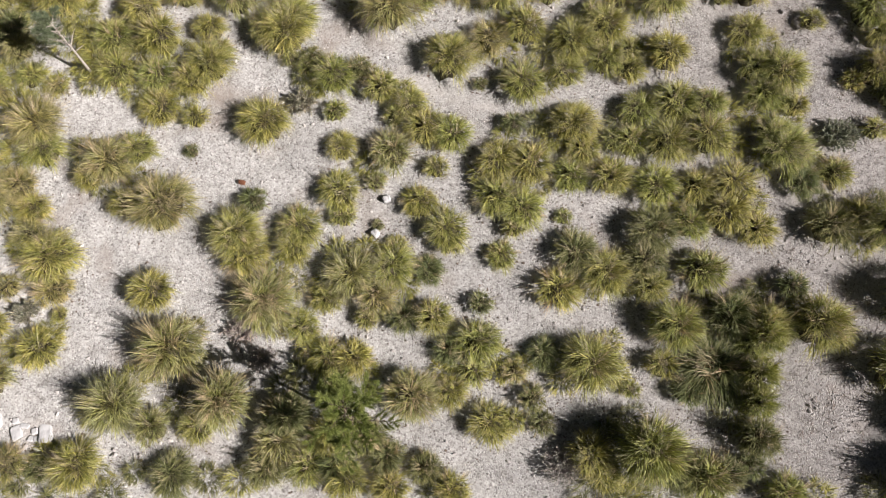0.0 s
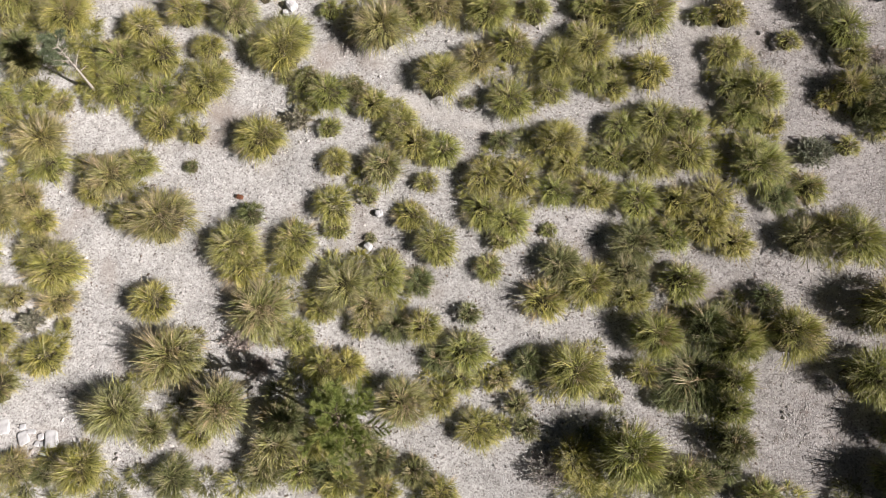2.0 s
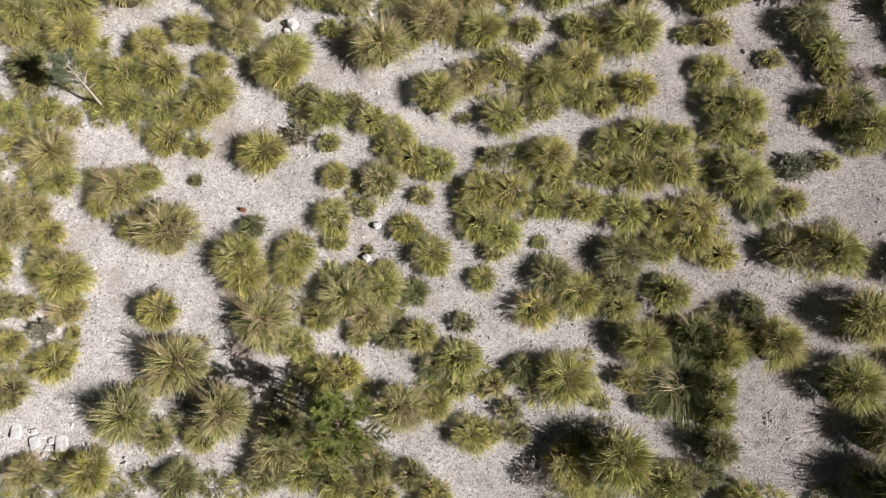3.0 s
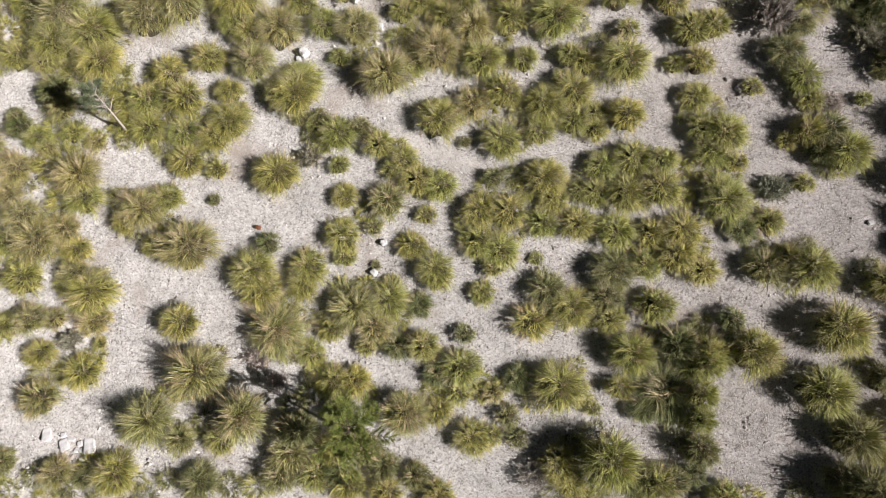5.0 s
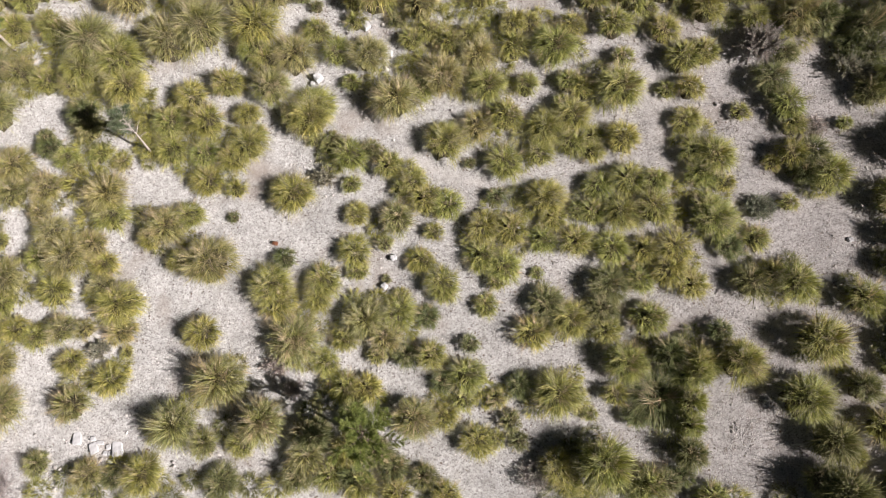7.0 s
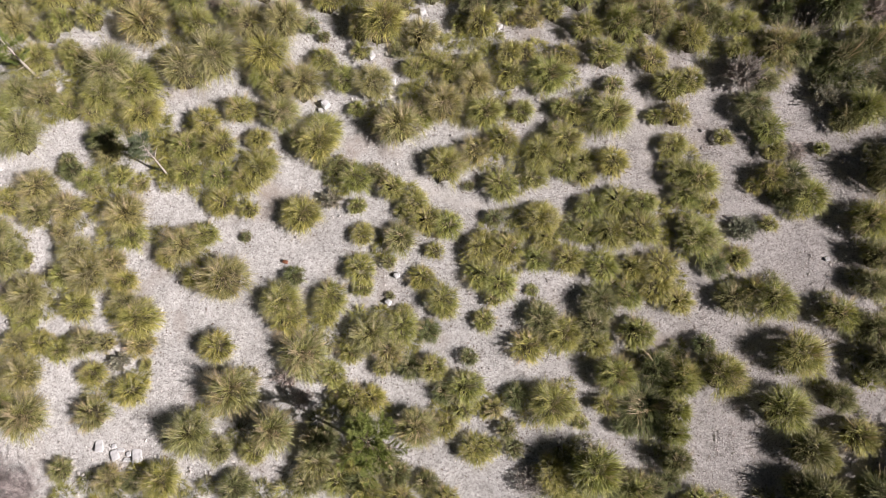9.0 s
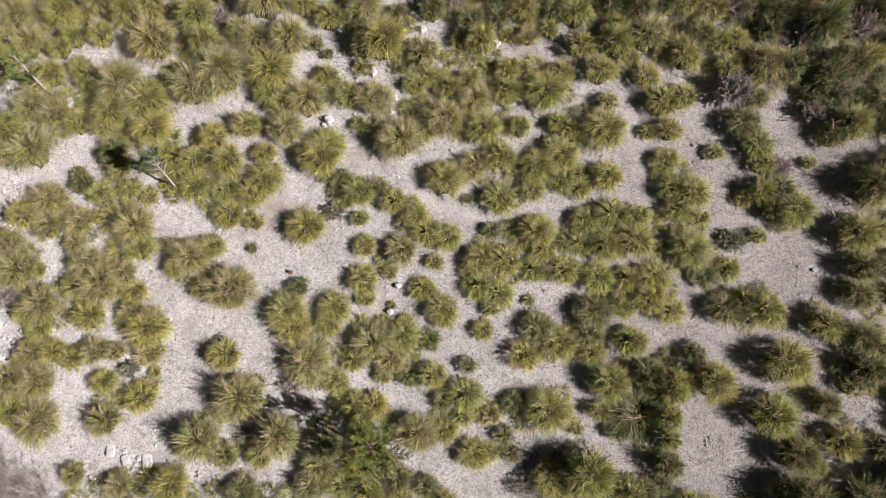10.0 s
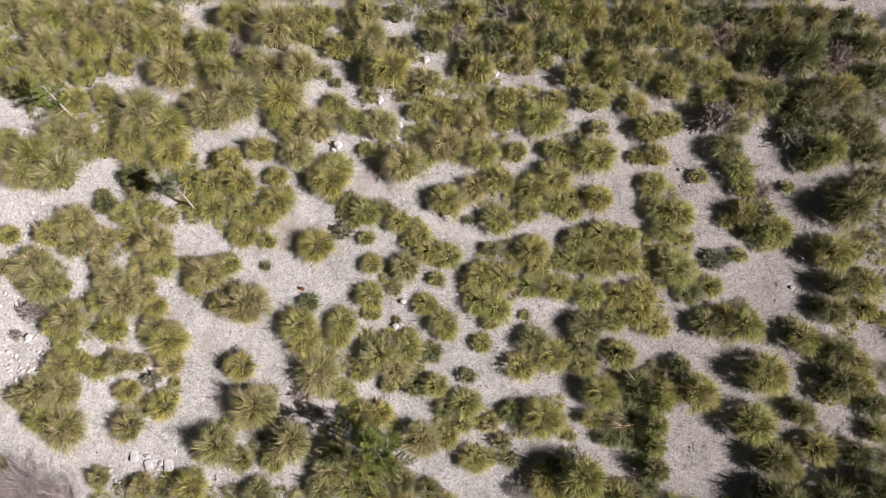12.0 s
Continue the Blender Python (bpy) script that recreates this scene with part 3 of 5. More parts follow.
tussock(-5.18, 2.85, 0.36, "green", 0.92)
tussock(-6.36, 2.21, 0.46, "green", 0.92)
tussock(-5.22, 2.15, 0.20, "dark", 0.92)
tussock(-5.71, 1.02, 0.81, "dry", 0.92)
tussock(-6.53, 1.10, 0.41, "green", 0.92)
tussock(-3.33, 4.51, 0.69, "green", 1.06)
tussock(-3.78, 4.68, 0.46, "green", 1.06)
tussock(-3.24, 4.06, 0.26, "dark", 0.92)
tussock(-2.75, 4.03, 0.33, "dark", 0.92)
tussock(-2.26, 3.60, 0.56, "green", 0.92)
tussock(-1.73, 3.76, 0.33, "dark", 0.92)
tussock(-1.30, 3.31, 0.46, "green", 0.92)
tussock(-2.22, 2.87, 0.33, "green", 0.92)
tussock(-3.70, 2.67, 0.69, "green", 0.92)
tussock(-2.09, 2.13, 0.42, "green", 0.92)
tussock(-2.10, 1.23, 0.55, "yellow", 0.92)
tussock(-2.02, 0.76, 0.35, "green", 0.92)
tussock(-1.04, 2.00, 0.55, "dry", 0.92)
tussock(-0.14, 1.68, 0.32, "green", 0.92)
tussock(-0.38, 2.46, 0.55, "green", 0.92)
tussock(0.19, 2.30, 0.52, "yellow", 0.92)
tussock(-0.97, 2.76, 0.33, "green", 0.92)
tussock(0.15, 3.85, 0.65, "green", 0.92)
tussock(-1.37, 1.42, 0.29, "dry", 0.92)
tussock(-0.46, 0.98, 0.45, "green", 0.74)
tussock(0.08, 0.42, 0.54, "green", 0.92)
tussock(-1.31, 0.58, 0.16, "dark", 0.92)
tussock(-4.16, 0.44, 0.68, "green", 0.92)
tussock(-3.85, 1.06, 0.36, "dark", 0.92)
tussock(-2.86, 0.55, 0.55, "green", 0.92)
tussock(-0.95, 0.16, 0.30, "green", 0.74)
tussock(0.94, 4.22, 0.52, "dry", 0.92)
tussock(1.69, 4.42, 0.54, "green", 1.06)
tussock(1.64, 3.29, 0.58, "green", 0.92)
tussock(2.50, 3.53, 0.49, "green", 0.92)
tussock(0.78, 3.32, 0.19, "dark", 0.92)
tussock(2.67, 4.14, 0.62, "green", 0.92)
tussock(3.33, 4.43, 0.61, "green", 1.06)
tussock(3.33, 3.75, 0.49, "green", 0.92)
tussock(3.83, 3.91, 0.42, "green", 0.96)
tussock(3.81, 3.54, 0.42, "green", 0.96)
tussock(4.57, 3.81, 0.55, "yellow", 1.11)
tussock(2.63, 2.39, 0.61, "green", 0.92)
tussock(2.80, 1.94, 0.45, "green", 0.92)
tussock(3.45, 2.10, 0.35, "green", 0.92)
tussock(1.43, 2.47, 0.32, "dark", 0.92)
tussock(1.09, 1.72, 0.54, "green", 0.92)
tussock(1.73, 1.63, 0.54, "green", 0.92)
tussock(1.08, 1.02, 0.54, "green", 0.92)
tussock(1.56, 0.78, 0.54, "yellow", 0.92)
tussock(1.40, 0.43, 0.32, "green", 0.92)
tussock(3.34, 1.37, 0.54, "green", 0.92)
tussock(2.54, 1.40, 0.45, "green", 0.92)
tussock(4.20, 1.19, 0.57, "yellow", 0.96)
tussock(3.94, 2.69, 0.51, "green", 0.96)
tussock(4.66, 2.81, 0.58, "green", 1.11)
tussock(4.47, 2.03, 0.60, "green", 0.96)
tussock(5.27, 2.10, 0.57, "green", 1.11)
tussock(5.32, 2.75, 0.45, "green", 0.93)
tussock(3.76, 2.07, 0.45, "green", 0.96)
tussock(5.00, 1.11, 0.47, "green", 1.11)
tussock(5.70, 1.16, 0.57, "green", 0.93)
tussock(5.52, 0.63, 0.56, "green", 1.11)
tussock(6.05, 0.29, 0.50, "green", 0.89)
tussock(4.09, 0.31, 0.60, "dark", 0.96)
tussock(4.82, 0.43, 0.44, "green", 1.11)
tussock(6.17, 4.23, 0.50, "green", 0.92)
tussock(6.28, 3.46, 0.48, "green", 0.87)
tussock(6.39, 2.90, 0.45, "green", 0.87)
tussock(6.52, 2.14, 0.48, "green", 0.87)
tussock(2.38, 0.63, 0.22, "green", 0.92)
tussock(6.75, 3.30, 0.64, "green", 0.93)
tussock(6.52, 2.87, 0.48, "green", 0.93)
tussock(7.00, 2.65, 0.35, "yellow", 0.93)
tussock(6.66, 1.81, 0.69, "green", 0.93)
tussock(7.51, 4.40, 0.32, "green", 1.01)
tussock(8.74, 4.01, 0.40, "green", 1.30)
tussock(10.00, 4.05, 0.25, "yellow", 1.21)
tussock(8.59, 3.28, 0.48, "green", 1.30)
tussock(8.16, 3.11, 0.29, "green", 1.11)
tussock(9.05, 3.33, 0.54, "dark", 1.30)
tussock(9.40, 2.75, 0.63, "yellow", 1.30)
tussock(8.88, 2.81, 0.41, "dark", 1.30)
tussock(8.47, 2.14, 0.31, "yellow", 1.30)
tussock(7.61, 1.30, 0.44, "green", 1.11)
tussock(6.98, 1.16, 0.44, "dark", 0.93)
tussock(7.44, 0.30, 0.56, "dark", 1.11)
tussock(8.41, 0.26, 0.62, "green", 1.30)
tussock(7.94, 0.45, 0.47, "green", 1.11)
tussock(11.46, 3.30, 0.69, "dark", 1.60)
tussock(11.93, 3.84, 0.54, "dark", 1.45)
tussock(10.94, 2.12, 0.66, "green", 1.45)
tussock(11.53, 2.20, 0.47, "green", 1.30)
tussock(11.88, 1.34, 0.53, "green", 1.30)
tussock(11.06, 1.25, 0.50, "dark", 1.52)
tussock(10.82, 0.56, 0.53, "dark", 1.22)
tussock(11.76, 0.61, 0.43, "green", 1.30)
tussock(9.98, -0.13, 0.58, "green", 1.30)
tussock(12.08, 2.53, 0.31, "green", 1.30)
tussock(12.53, 4.02, 0.52, "dark", 1.21)
tussock(12.20, 0.40, 0.31, "green", 1.30)
tussock(-11.09, 0.12, 0.55, "yellow", 0.74)
tussock(-11.29, -0.50, 0.52, "dry", 0.74)
tussock(-11.88, -1.27, 0.58, "dry", 0.92)
tussock(-11.03, -1.28, 0.61, "dry", 0.92)
tussock(-11.64, -2.03, 0.55, "yellow", 0.92)
tussock(-10.86, -2.33, 0.74, "dry", 0.92)
tussock(-12.43, -1.40, 0.42, "dry", 0.92)
tussock(-10.64, -0.50, 0.45, "yellow", 0.92)
tussock(-10.08, -0.69, 0.45, "yellow", 0.92)
tussock(-9.47, -0.51, 0.49, "dry", 0.92)
tussock(-8.88, -0.51, 0.36, "dry", 0.92)
tussock(-7.92, -0.56, 0.48, "dry", 0.92)
tussock(-7.77, -1.05, 0.22, "yellow", 0.92)
tussock(-9.13, -1.29, 0.45, "yellow", 0.92)
tussock(-9.02, -2.28, 0.57, "dry", 0.92)
tussock(-8.07, -1.69, 0.57, "yellow", 0.92)
tussock(-6.37, -2.76, 0.72, "dry", 1.18)
tussock(-8.51, -3.84, 0.47, "dry", 0.92)
tussock(-7.10, -3.85, 0.62, "green", 0.92)
tussock(-7.87, -3.91, 0.39, "dark", 0.92)
tussock(-9.78, -3.61, 0.41, "dry", 0.92)
tussock(-12.71, -3.22, 0.24, "yellow", 0.92)
tussock(-5.82, -0.65, 0.58, "green", 0.92)
tussock(-5.33, -1.78, 0.76, "dry", 1.18)
tussock(-5.63, -3.19, 0.44, "dry", 1.18)
tussock(-4.26, -2.69, 0.66, "dry", 1.50)
tussock(-4.74, -3.19, 0.44, "green", 1.18)
tussock(-3.95, 0.02, 0.58, "green", 0.92)
tussock(-2.98, 0.17, 0.48, "green", 0.92)
tussock(-3.55, -0.85, 0.76, "dry", 0.92)
tussock(-2.78, -1.35, 0.44, "yellow", 0.92)
tussock(-2.31, -0.83, 0.40, "green", 0.92)
tussock(-1.82, -0.36, 0.67, "dry", 0.92)
tussock(-1.02, -0.22, 0.59, "green", 0.74)
tussock(-1.34, -0.78, 0.54, "dry", 0.92)
tussock(-1.50, -1.20, 0.31, "green", 0.92)
tussock(-0.28, -0.33, 0.41, "dark", 0.74)
tussock(-0.77, -1.22, 0.41, "dark", 0.92)
tussock(-0.21, -1.23, 0.47, "green", 0.92)
tussock(-2.25, -1.96, 0.50, "green", 0.92)
tussock(-1.72, -1.96, 0.44, "yellow", 0.92)
tussock(0.11, -1.83, 0.39, "dark", 0.92)
tussock(-0.60, -2.65, 0.62, "dry", 1.10)
tussock(-3.05, -2.99, 0.56, "dark", 1.10)
tussock(-3.12, -3.46, 0.59, "dry", 1.10)
tussock(-3.35, -3.89, 0.52, "dark", 1.10)
tussock(-2.56, -3.89, 0.52, "green", 1.10)
tussock(-2.01, -3.89, 0.46, "dark", 1.10)
tussock(-1.07, -3.75, 0.46, "dark", 1.10)
tussock(-0.36, -3.93, 0.40, "dark", 1.10)
tussock(-5.17, -4.02, 0.56, "dark", 0.92)
tussock(-2.12, -2.40, 0.37, "dark", 0.92)
tussock(1.15, -0.11, 0.38, "green", 0.92)
tussock(0.75, -1.00, 0.31, "dark", 0.92)
tussock(0.11, 0.14, 0.32, "green", 0.92)
tussock(0.66, -1.70, 0.56, "green", 0.92)
tussock(0.58, -2.24, 0.37, "yellow", 0.92)
tussock(0.14, -2.60, 0.43, "green", 0.92)
tussock(1.92, -1.92, 0.40, "dark", 0.92)
tussock(1.37, -2.24, 0.31, "dry", 0.92)
tussock(2.79, -2.14, 0.71, "green", 0.92)
tussock(3.55, -2.58, 0.24, "green", 1.15)
tussock(1.68, -2.72, 0.34, "dark", 0.92)
tussock(1.86, -3.18, 0.31, "dark", 0.92)
tussock(0.89, -3.16, 0.52, "green", 0.92)
tussock(1.33, -3.12, 0.31, "yellow", 0.92)
tussock(2.58, -0.08, 0.57, "dark", 0.92)
tussock(2.25, -0.75, 0.56, "green", 0.92)
tussock(3.12, -0.47, 0.62, "green", 0.92)
tussock(3.92, -0.25, 0.53, "dark", 0.96)
tussock(3.98, -0.73, 0.47, "green", 1.15)
tussock(5.00, -0.49, 0.56, "green", 1.11)
tussock(4.43, -1.44, 0.62, "green", 1.30)
tussock(4.14, -2.16, 0.37, "green", 1.15)
tussock(5.16, -2.24, 0.86, "dark", 0.68)
tussock(4.62, -2.62, 0.42, "dark", 0.95)
tussock(5.93, -1.68, 0.47, "green", 2.15)
tussock(5.81, -2.35, 0.46, "green", 2.15)
tussock(5.75, -2.88, 0.41, "green", 2.20)
tussock(5.81, -1.80, 0.47, "green", 1.20)
tussock(5.41, -1.32, 0.55, "dark", 1.33)
tussock(5.78, -3.48, 0.47, "dark", 1.70)
tussock(5.62, -3.91, 0.36, "dark", 1.33)
tussock(5.14, -4.06, 0.45, "dark", 1.33)
tussock(3.75, -3.62, 0.76, "green", 1.56)
tussock(2.73, -3.74, 0.52, "green", 1.10)
tussock(2.96, -4.05, 0.45, "green", 1.10)
tussock(4.54, -4.05, 0.45, "dark", 1.60)
tussock(6.05, -1.47, 0.52, "green", 1.33)
tussock(7.03, -1.52, 0.64, "green", 1.33)
tussock(6.21, -1.50, 0.49, "green", 1.33)
tussock(6.63, -0.80, 0.37, "dark", 1.33)
tussock(8.84, -1.04, 0.73, "green", 1.38)
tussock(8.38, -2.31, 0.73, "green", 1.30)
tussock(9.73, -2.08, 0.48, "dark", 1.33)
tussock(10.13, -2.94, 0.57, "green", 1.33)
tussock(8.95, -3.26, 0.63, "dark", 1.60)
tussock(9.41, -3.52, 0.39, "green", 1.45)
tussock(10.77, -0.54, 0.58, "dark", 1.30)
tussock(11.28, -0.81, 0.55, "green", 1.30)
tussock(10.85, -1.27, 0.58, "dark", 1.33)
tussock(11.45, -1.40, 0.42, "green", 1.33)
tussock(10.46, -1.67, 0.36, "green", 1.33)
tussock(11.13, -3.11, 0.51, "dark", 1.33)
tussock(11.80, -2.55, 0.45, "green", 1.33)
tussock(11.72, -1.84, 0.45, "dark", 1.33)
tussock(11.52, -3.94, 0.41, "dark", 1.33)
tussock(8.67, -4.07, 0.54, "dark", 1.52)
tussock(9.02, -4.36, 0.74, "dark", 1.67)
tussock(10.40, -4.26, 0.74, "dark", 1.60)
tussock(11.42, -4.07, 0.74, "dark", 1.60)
tussock(4.80, -4.12, 0.56, "green", 1.30)
tussock(6.25, -4.40, 0.47, "green", 1.20)
tussock(4.31, -4.07, 0.44, "dark", 1.30)
tussock(-0.99, -4.28, 0.46, "green", 1.30)
tussock(-2.00, -2.66, 0.50, "dark", 0.90)
tussock(-2.14, -3.32, 0.52, "green", 1.00)
tussock(-1.44, -3.39, 0.45, "dark", 1.00)
tussock(-2.87, -3.01, 0.50, "dark", 1.00)
tussock(-1.83, -4.12, 0.51, "green", 1.20)
tussock(0.17, -4.32, 0.42, "green", 1.10)
tussock(-0.70, 2.94, 0.47, "green", 0.95)
tussock(-2.83, 3.87, 0.31, "green", 0.90)

# low grass that closes the gaps between the tussocks
undergrowth(-13.70, 9.52, 0.57, "dry")
undergrowth(-14.21, 9.74, 0.45, "green")
undergrowth(-12.19, 9.45, 0.61, "dry")
undergrowth(-13.07, 8.85, 0.53, "dry")
undergrowth(-11.94, 8.80, 0.61, "dry")
undergrowth(-11.54, 8.51, 0.57, "dry")
undergrowth(-11.10, 9.69, 0.57, "green")
undergrowth(-9.88, 9.63, 0.61, "dry")
undergrowth(-10.62, 9.49, 0.51, "green")
undergrowth(-9.05, 9.60, 0.57, "dry")
undergrowth(-8.31, 9.48, 0.57, "green")
undergrowth(-8.09, 8.84, 0.50, "green")
undergrowth(-7.70, 8.37, 0.50, "dry")
undergrowth(-7.84, 9.11, 0.44, "green")
undergrowth(-13.77, 8.42, 0.53, "green")
undergrowth(-13.70, 7.78, 0.51, "dark")
undergrowth(-12.93, 7.57, 0.52, "dark")
undergrowth(-12.19, 7.55, 0.52, "green")
undergrowth(-11.96, 7.09, 0.52, "green")
undergrowth(-12.71, 7.12, 0.48, "dark")
undergrowth(-11.30, 6.81, 0.50, "dry")
undergrowth(-11.74, 6.65, 0.48, "green")
undergrowth(-10.90, 6.44, 0.52, "green")
undergrowth(-10.93, 5.74, 0.49, "green")
undergrowth(-11.45, 5.57, 0.55, "green")
undergrowth(-12.01, 5.77, 0.56, "green")
undergrowth(-13.46, 5.72, 0.60, "green")
undergrowth(-12.67, 5.17, 0.59, "dry")
undergrowth(-10.12, 6.77, 0.50, "green")
undergrowth(-10.25, 6.25, 0.48, "green")
undergrowth(-9.06, 6.11, 0.59, "green")
undergrowth(-9.02, 6.72, 0.59, "green")
undergrowth(-8.09, 6.17, 0.55, "green")
undergrowth(-7.97, 6.97, 0.40, "dark")
undergrowth(-7.71, 7.21, 0.50, "green")
undergrowth(-6.70, 6.74, 0.49, "green")
undergrowth(-7.31, 7.99, 0.56, "green")
undergrowth(-14.04, 11.01, 0.73, "dry")
undergrowth(-12.90, 11.06, 0.73, "green")
undergrowth(-11.75, 10.91, 0.72, "green")
undergrowth(-10.62, 10.86, 0.72, "dry")
undergrowth(-9.50, 10.81, 0.72, "green")
undergrowth(-6.54, 10.68, 0.71, "green")
undergrowth(-5.45, 10.81, 0.71, "dry")
undergrowth(-4.36, 10.67, 0.71, "green")
undergrowth(-3.28, 10.73, 0.61, "green")
undergrowth(-2.37, 10.58, 0.70, "green")
undergrowth(-1.48, 10.54, 0.70, "dark")
undergrowth(-0.41, 10.40, 0.70, "dark")
undergrowth(0.65, 10.45, 0.70, "dark")
undergrowth(1.70, 10.23, 0.60, "dark")
undergrowth(2.75, 10.35, 0.69, "green")
undergrowth(3.79, 10.21, 0.69, "green")
undergrowth(4.82, 10.26, 0.69, "green")
undergrowth(5.85, 10.21, 0.69, "dark")
undergrowth(6.87, 10.16, 0.68, "green")
undergrowth(7.89, 10.12, 0.68, "dark")
undergrowth(8.89, 9.98, 0.68, "dark")
undergrowth(9.90, 10.03, 0.68, "dark")
undergrowth(10.89, 9.89, 0.68, "green")
undergrowth(-0.76, 9.80, 0.56, "dark")
undergrowth(-0.32, 9.34, 0.49, "green")
undergrowth(0.12, 9.85, 0.56, "dark")
undergrowth(0.29, 8.79, 0.43, "green")
undergrowth(1.34, 9.44, 0.55, "dark")
undergrowth(1.16, 8.92, 0.49, "green")
undergrowth(2.04, 9.59, 0.55, "dark")
undergrowth(2.02, 8.28, 0.39, "green")
undergrowth(2.80, 8.33, 0.43, "green")
undergrowth(3.76, 9.16, 0.55, "green")
undergrowth(4.42, 8.27, 0.39, "dark")
undergrowth(2.74, 9.65, 0.55, "dark")
undergrowth(-2.16, 8.43, 0.49, "green")
undergrowth(-2.52, 8.63, 0.44, "green")
undergrowth(-2.80, 9.10, 0.36, "green")
undergrowth(-1.10, 7.59, 0.49, "green")
undergrowth(-0.06, 7.21, 0.49, "green")
undergrowth(0.12, 6.68, 0.48, "green")
undergrowth(-0.66, 7.15, 0.39, "green")
undergrowth(0.46, 7.37, 0.43, "green")
undergrowth(0.81, 7.36, 0.43, "green")
undergrowth(1.49, 7.34, 0.39, "green")
undergrowth(1.31, 6.82, 0.46, "green")
undergrowth(2.68, 7.04, 0.39, "green")
undergrowth(-0.23, 6.26, 0.48, "dry")
undergrowth(-0.83, 5.95, 0.42, "green")
undergrowth(-0.40, 5.93, 0.48, "green")
undergrowth(0.71, 5.89, 0.48, "dry")
undergrowth(0.62, 5.30, 0.50, "dry")
undergrowth(-1.59, 5.55, 0.42, "green")
undergrowth(-1.59, 5.12, 0.48, "dry")
undergrowth(-0.73, 5.00, 0.54, "green")
undergrowth(1.64, 5.87, 0.42, "green")
undergrowth(1.63, 5.11, 0.48, "green")
undergrowth(2.83, 6.00, 0.42, "green")
undergrowth(3.50, 6.15, 0.42, "green")
undergrowth(3.99, 5.54, 0.46, "dark")
undergrowth(4.13, 4.94, 0.53, "green")
undergrowth(5.21, 9.01, 0.54, "green")
undergrowth(5.28, 8.58, 0.48, "dark")
undergrowth(6.12, 8.54, 0.48, "green")
undergrowth(6.00, 9.51, 0.55, "green")
undergrowth(6.68, 9.58, 0.51, "green")
undergrowth(7.36, 9.55, 0.51, "dark")
undergrowth(7.03, 8.17, 0.42, "dark")
undergrowth(7.54, 8.31, 0.48, "green")
undergrowth(7.94, 8.04, 0.48, "dark")
undergrowth(8.53, 8.19, 0.48, "dark")
undergrowth(8.69, 9.23, 0.48, "dark")
undergrowth(8.46, 7.16, 0.47, "dark")
undergrowth(8.81, 7.41, 0.42, "green")
undergrowth(8.83, 6.55, 0.47, "green")
undergrowth(8.50, 6.49, 0.42, "dark")
undergrowth(9.64, 8.58, 0.48, "dark")
undergrowth(9.93, 8.13, 0.48, "dark")
undergrowth(9.63, 7.37, 0.46, "dry")
undergrowth(10.25, 8.03, 0.50, "dry")
undergrowth(10.35, 7.17, 0.47, "dark")
undergrowth(11.01, 7.31, 0.53, "green")
undergrowth(11.37, 7.65, 0.47, "dark")
undergrowth(10.92, 9.04, 0.48, "dark")
undergrowth(11.61, 8.49, 0.48, "dark")
undergrowth(12.10, 8.47, 0.48, "dark")
undergrowth(12.03, 7.79, 0.47, "dark")
undergrowth(12.50, 7.60, 0.49, "green")
undergrowth(12.45, 7.10, 0.47, "dark")
undergrowth(12.85, 6.40, 0.56, "dark")
undergrowth(12.52, 6.26, 0.47, "dark")
undergrowth(11.56, 6.29, 0.47, "green")
undergrowth(11.86, 6.03, 0.47, "dark")
undergrowth(9.95, 6.35, 0.47, "dark")
undergrowth(10.22, 5.67, 0.47, "dark")
undergrowth(10.67, 5.33, 0.46, "dark")
undergrowth(12.87, 8.64, 0.34, "dry")
undergrowth(11.02, 5.65, 0.47, "dry")
undergrowth(9.13, 6.29, 0.47, "green")
undergrowth(6.39, 7.15, 0.48, "dark")
undergrowth(6.51, 7.84, 0.42, "green")
undergrowth(7.47, 7.12, 0.42, "dark")
undergrowth(7.28, 6.78, 0.42, "dark")
undergrowth(5.22, 7.03, 0.38, "dry")
undergrowth(11.77, 5.13, 0.46, "dark")
undergrowth(12.35, 4.70, 0.55, "dark")
undergrowth(-12.66, 4.92, 0.49, "green")
undergrowth(-10.91, 3.52, 0.41, "green")
undergrowth(-11.70, 3.37, 0.41, "dry")
undergrowth(-10.76, 2.77, 0.41, "dry")
undergrowth(-9.96, 2.59, 0.33, "dry")
undergrowth(-12.90, 2.15, 0.41, "dry")
undergrowth(-12.60, 1.82, 0.41, "dry")
undergrowth(-11.75, 2.12, 0.46, "dry")
undergrowth(-11.58, 1.31, 0.45, "green")
undergrowth(-10.67, 0.97, 0.45, "green")
undergrowth(-9.20, 1.91, 0.40, "dry")
undergrowth(-9.13, 1.10, 0.40, "green")
undergrowth(-9.89, 0.88, 0.40, "green")
undergrowth(-10.63, 0.41, 0.40, "green")
undergrowth(-8.73, 0.30, 0.35, "green")
undergrowth(-6.57, 4.25, 0.46, "green")
undergrowth(-5.61, 4.23, 0.41, "green")
undergrowth(-5.48, 3.31, 0.40, "green")
undergrowth(-5.75, 3.48, 0.41, "green")
undergrowth(-6.52, 3.42, 0.41, "green")
undergrowth(-6.50, 4.66, 0.50, "green")
undergrowth(-7.46, 4.45, 0.41, "yellow")
undergrowth(-7.50, 3.70, 0.36, "green")
undergrowth(-7.49, 2.21, 0.40, "dry")
undergrowth(-6.43, 1.70, 0.32, "green")
undergrowth(-7.11, 1.55, 0.35, "dark")
undergrowth(-1.57, 3.64, 0.29, "dark")
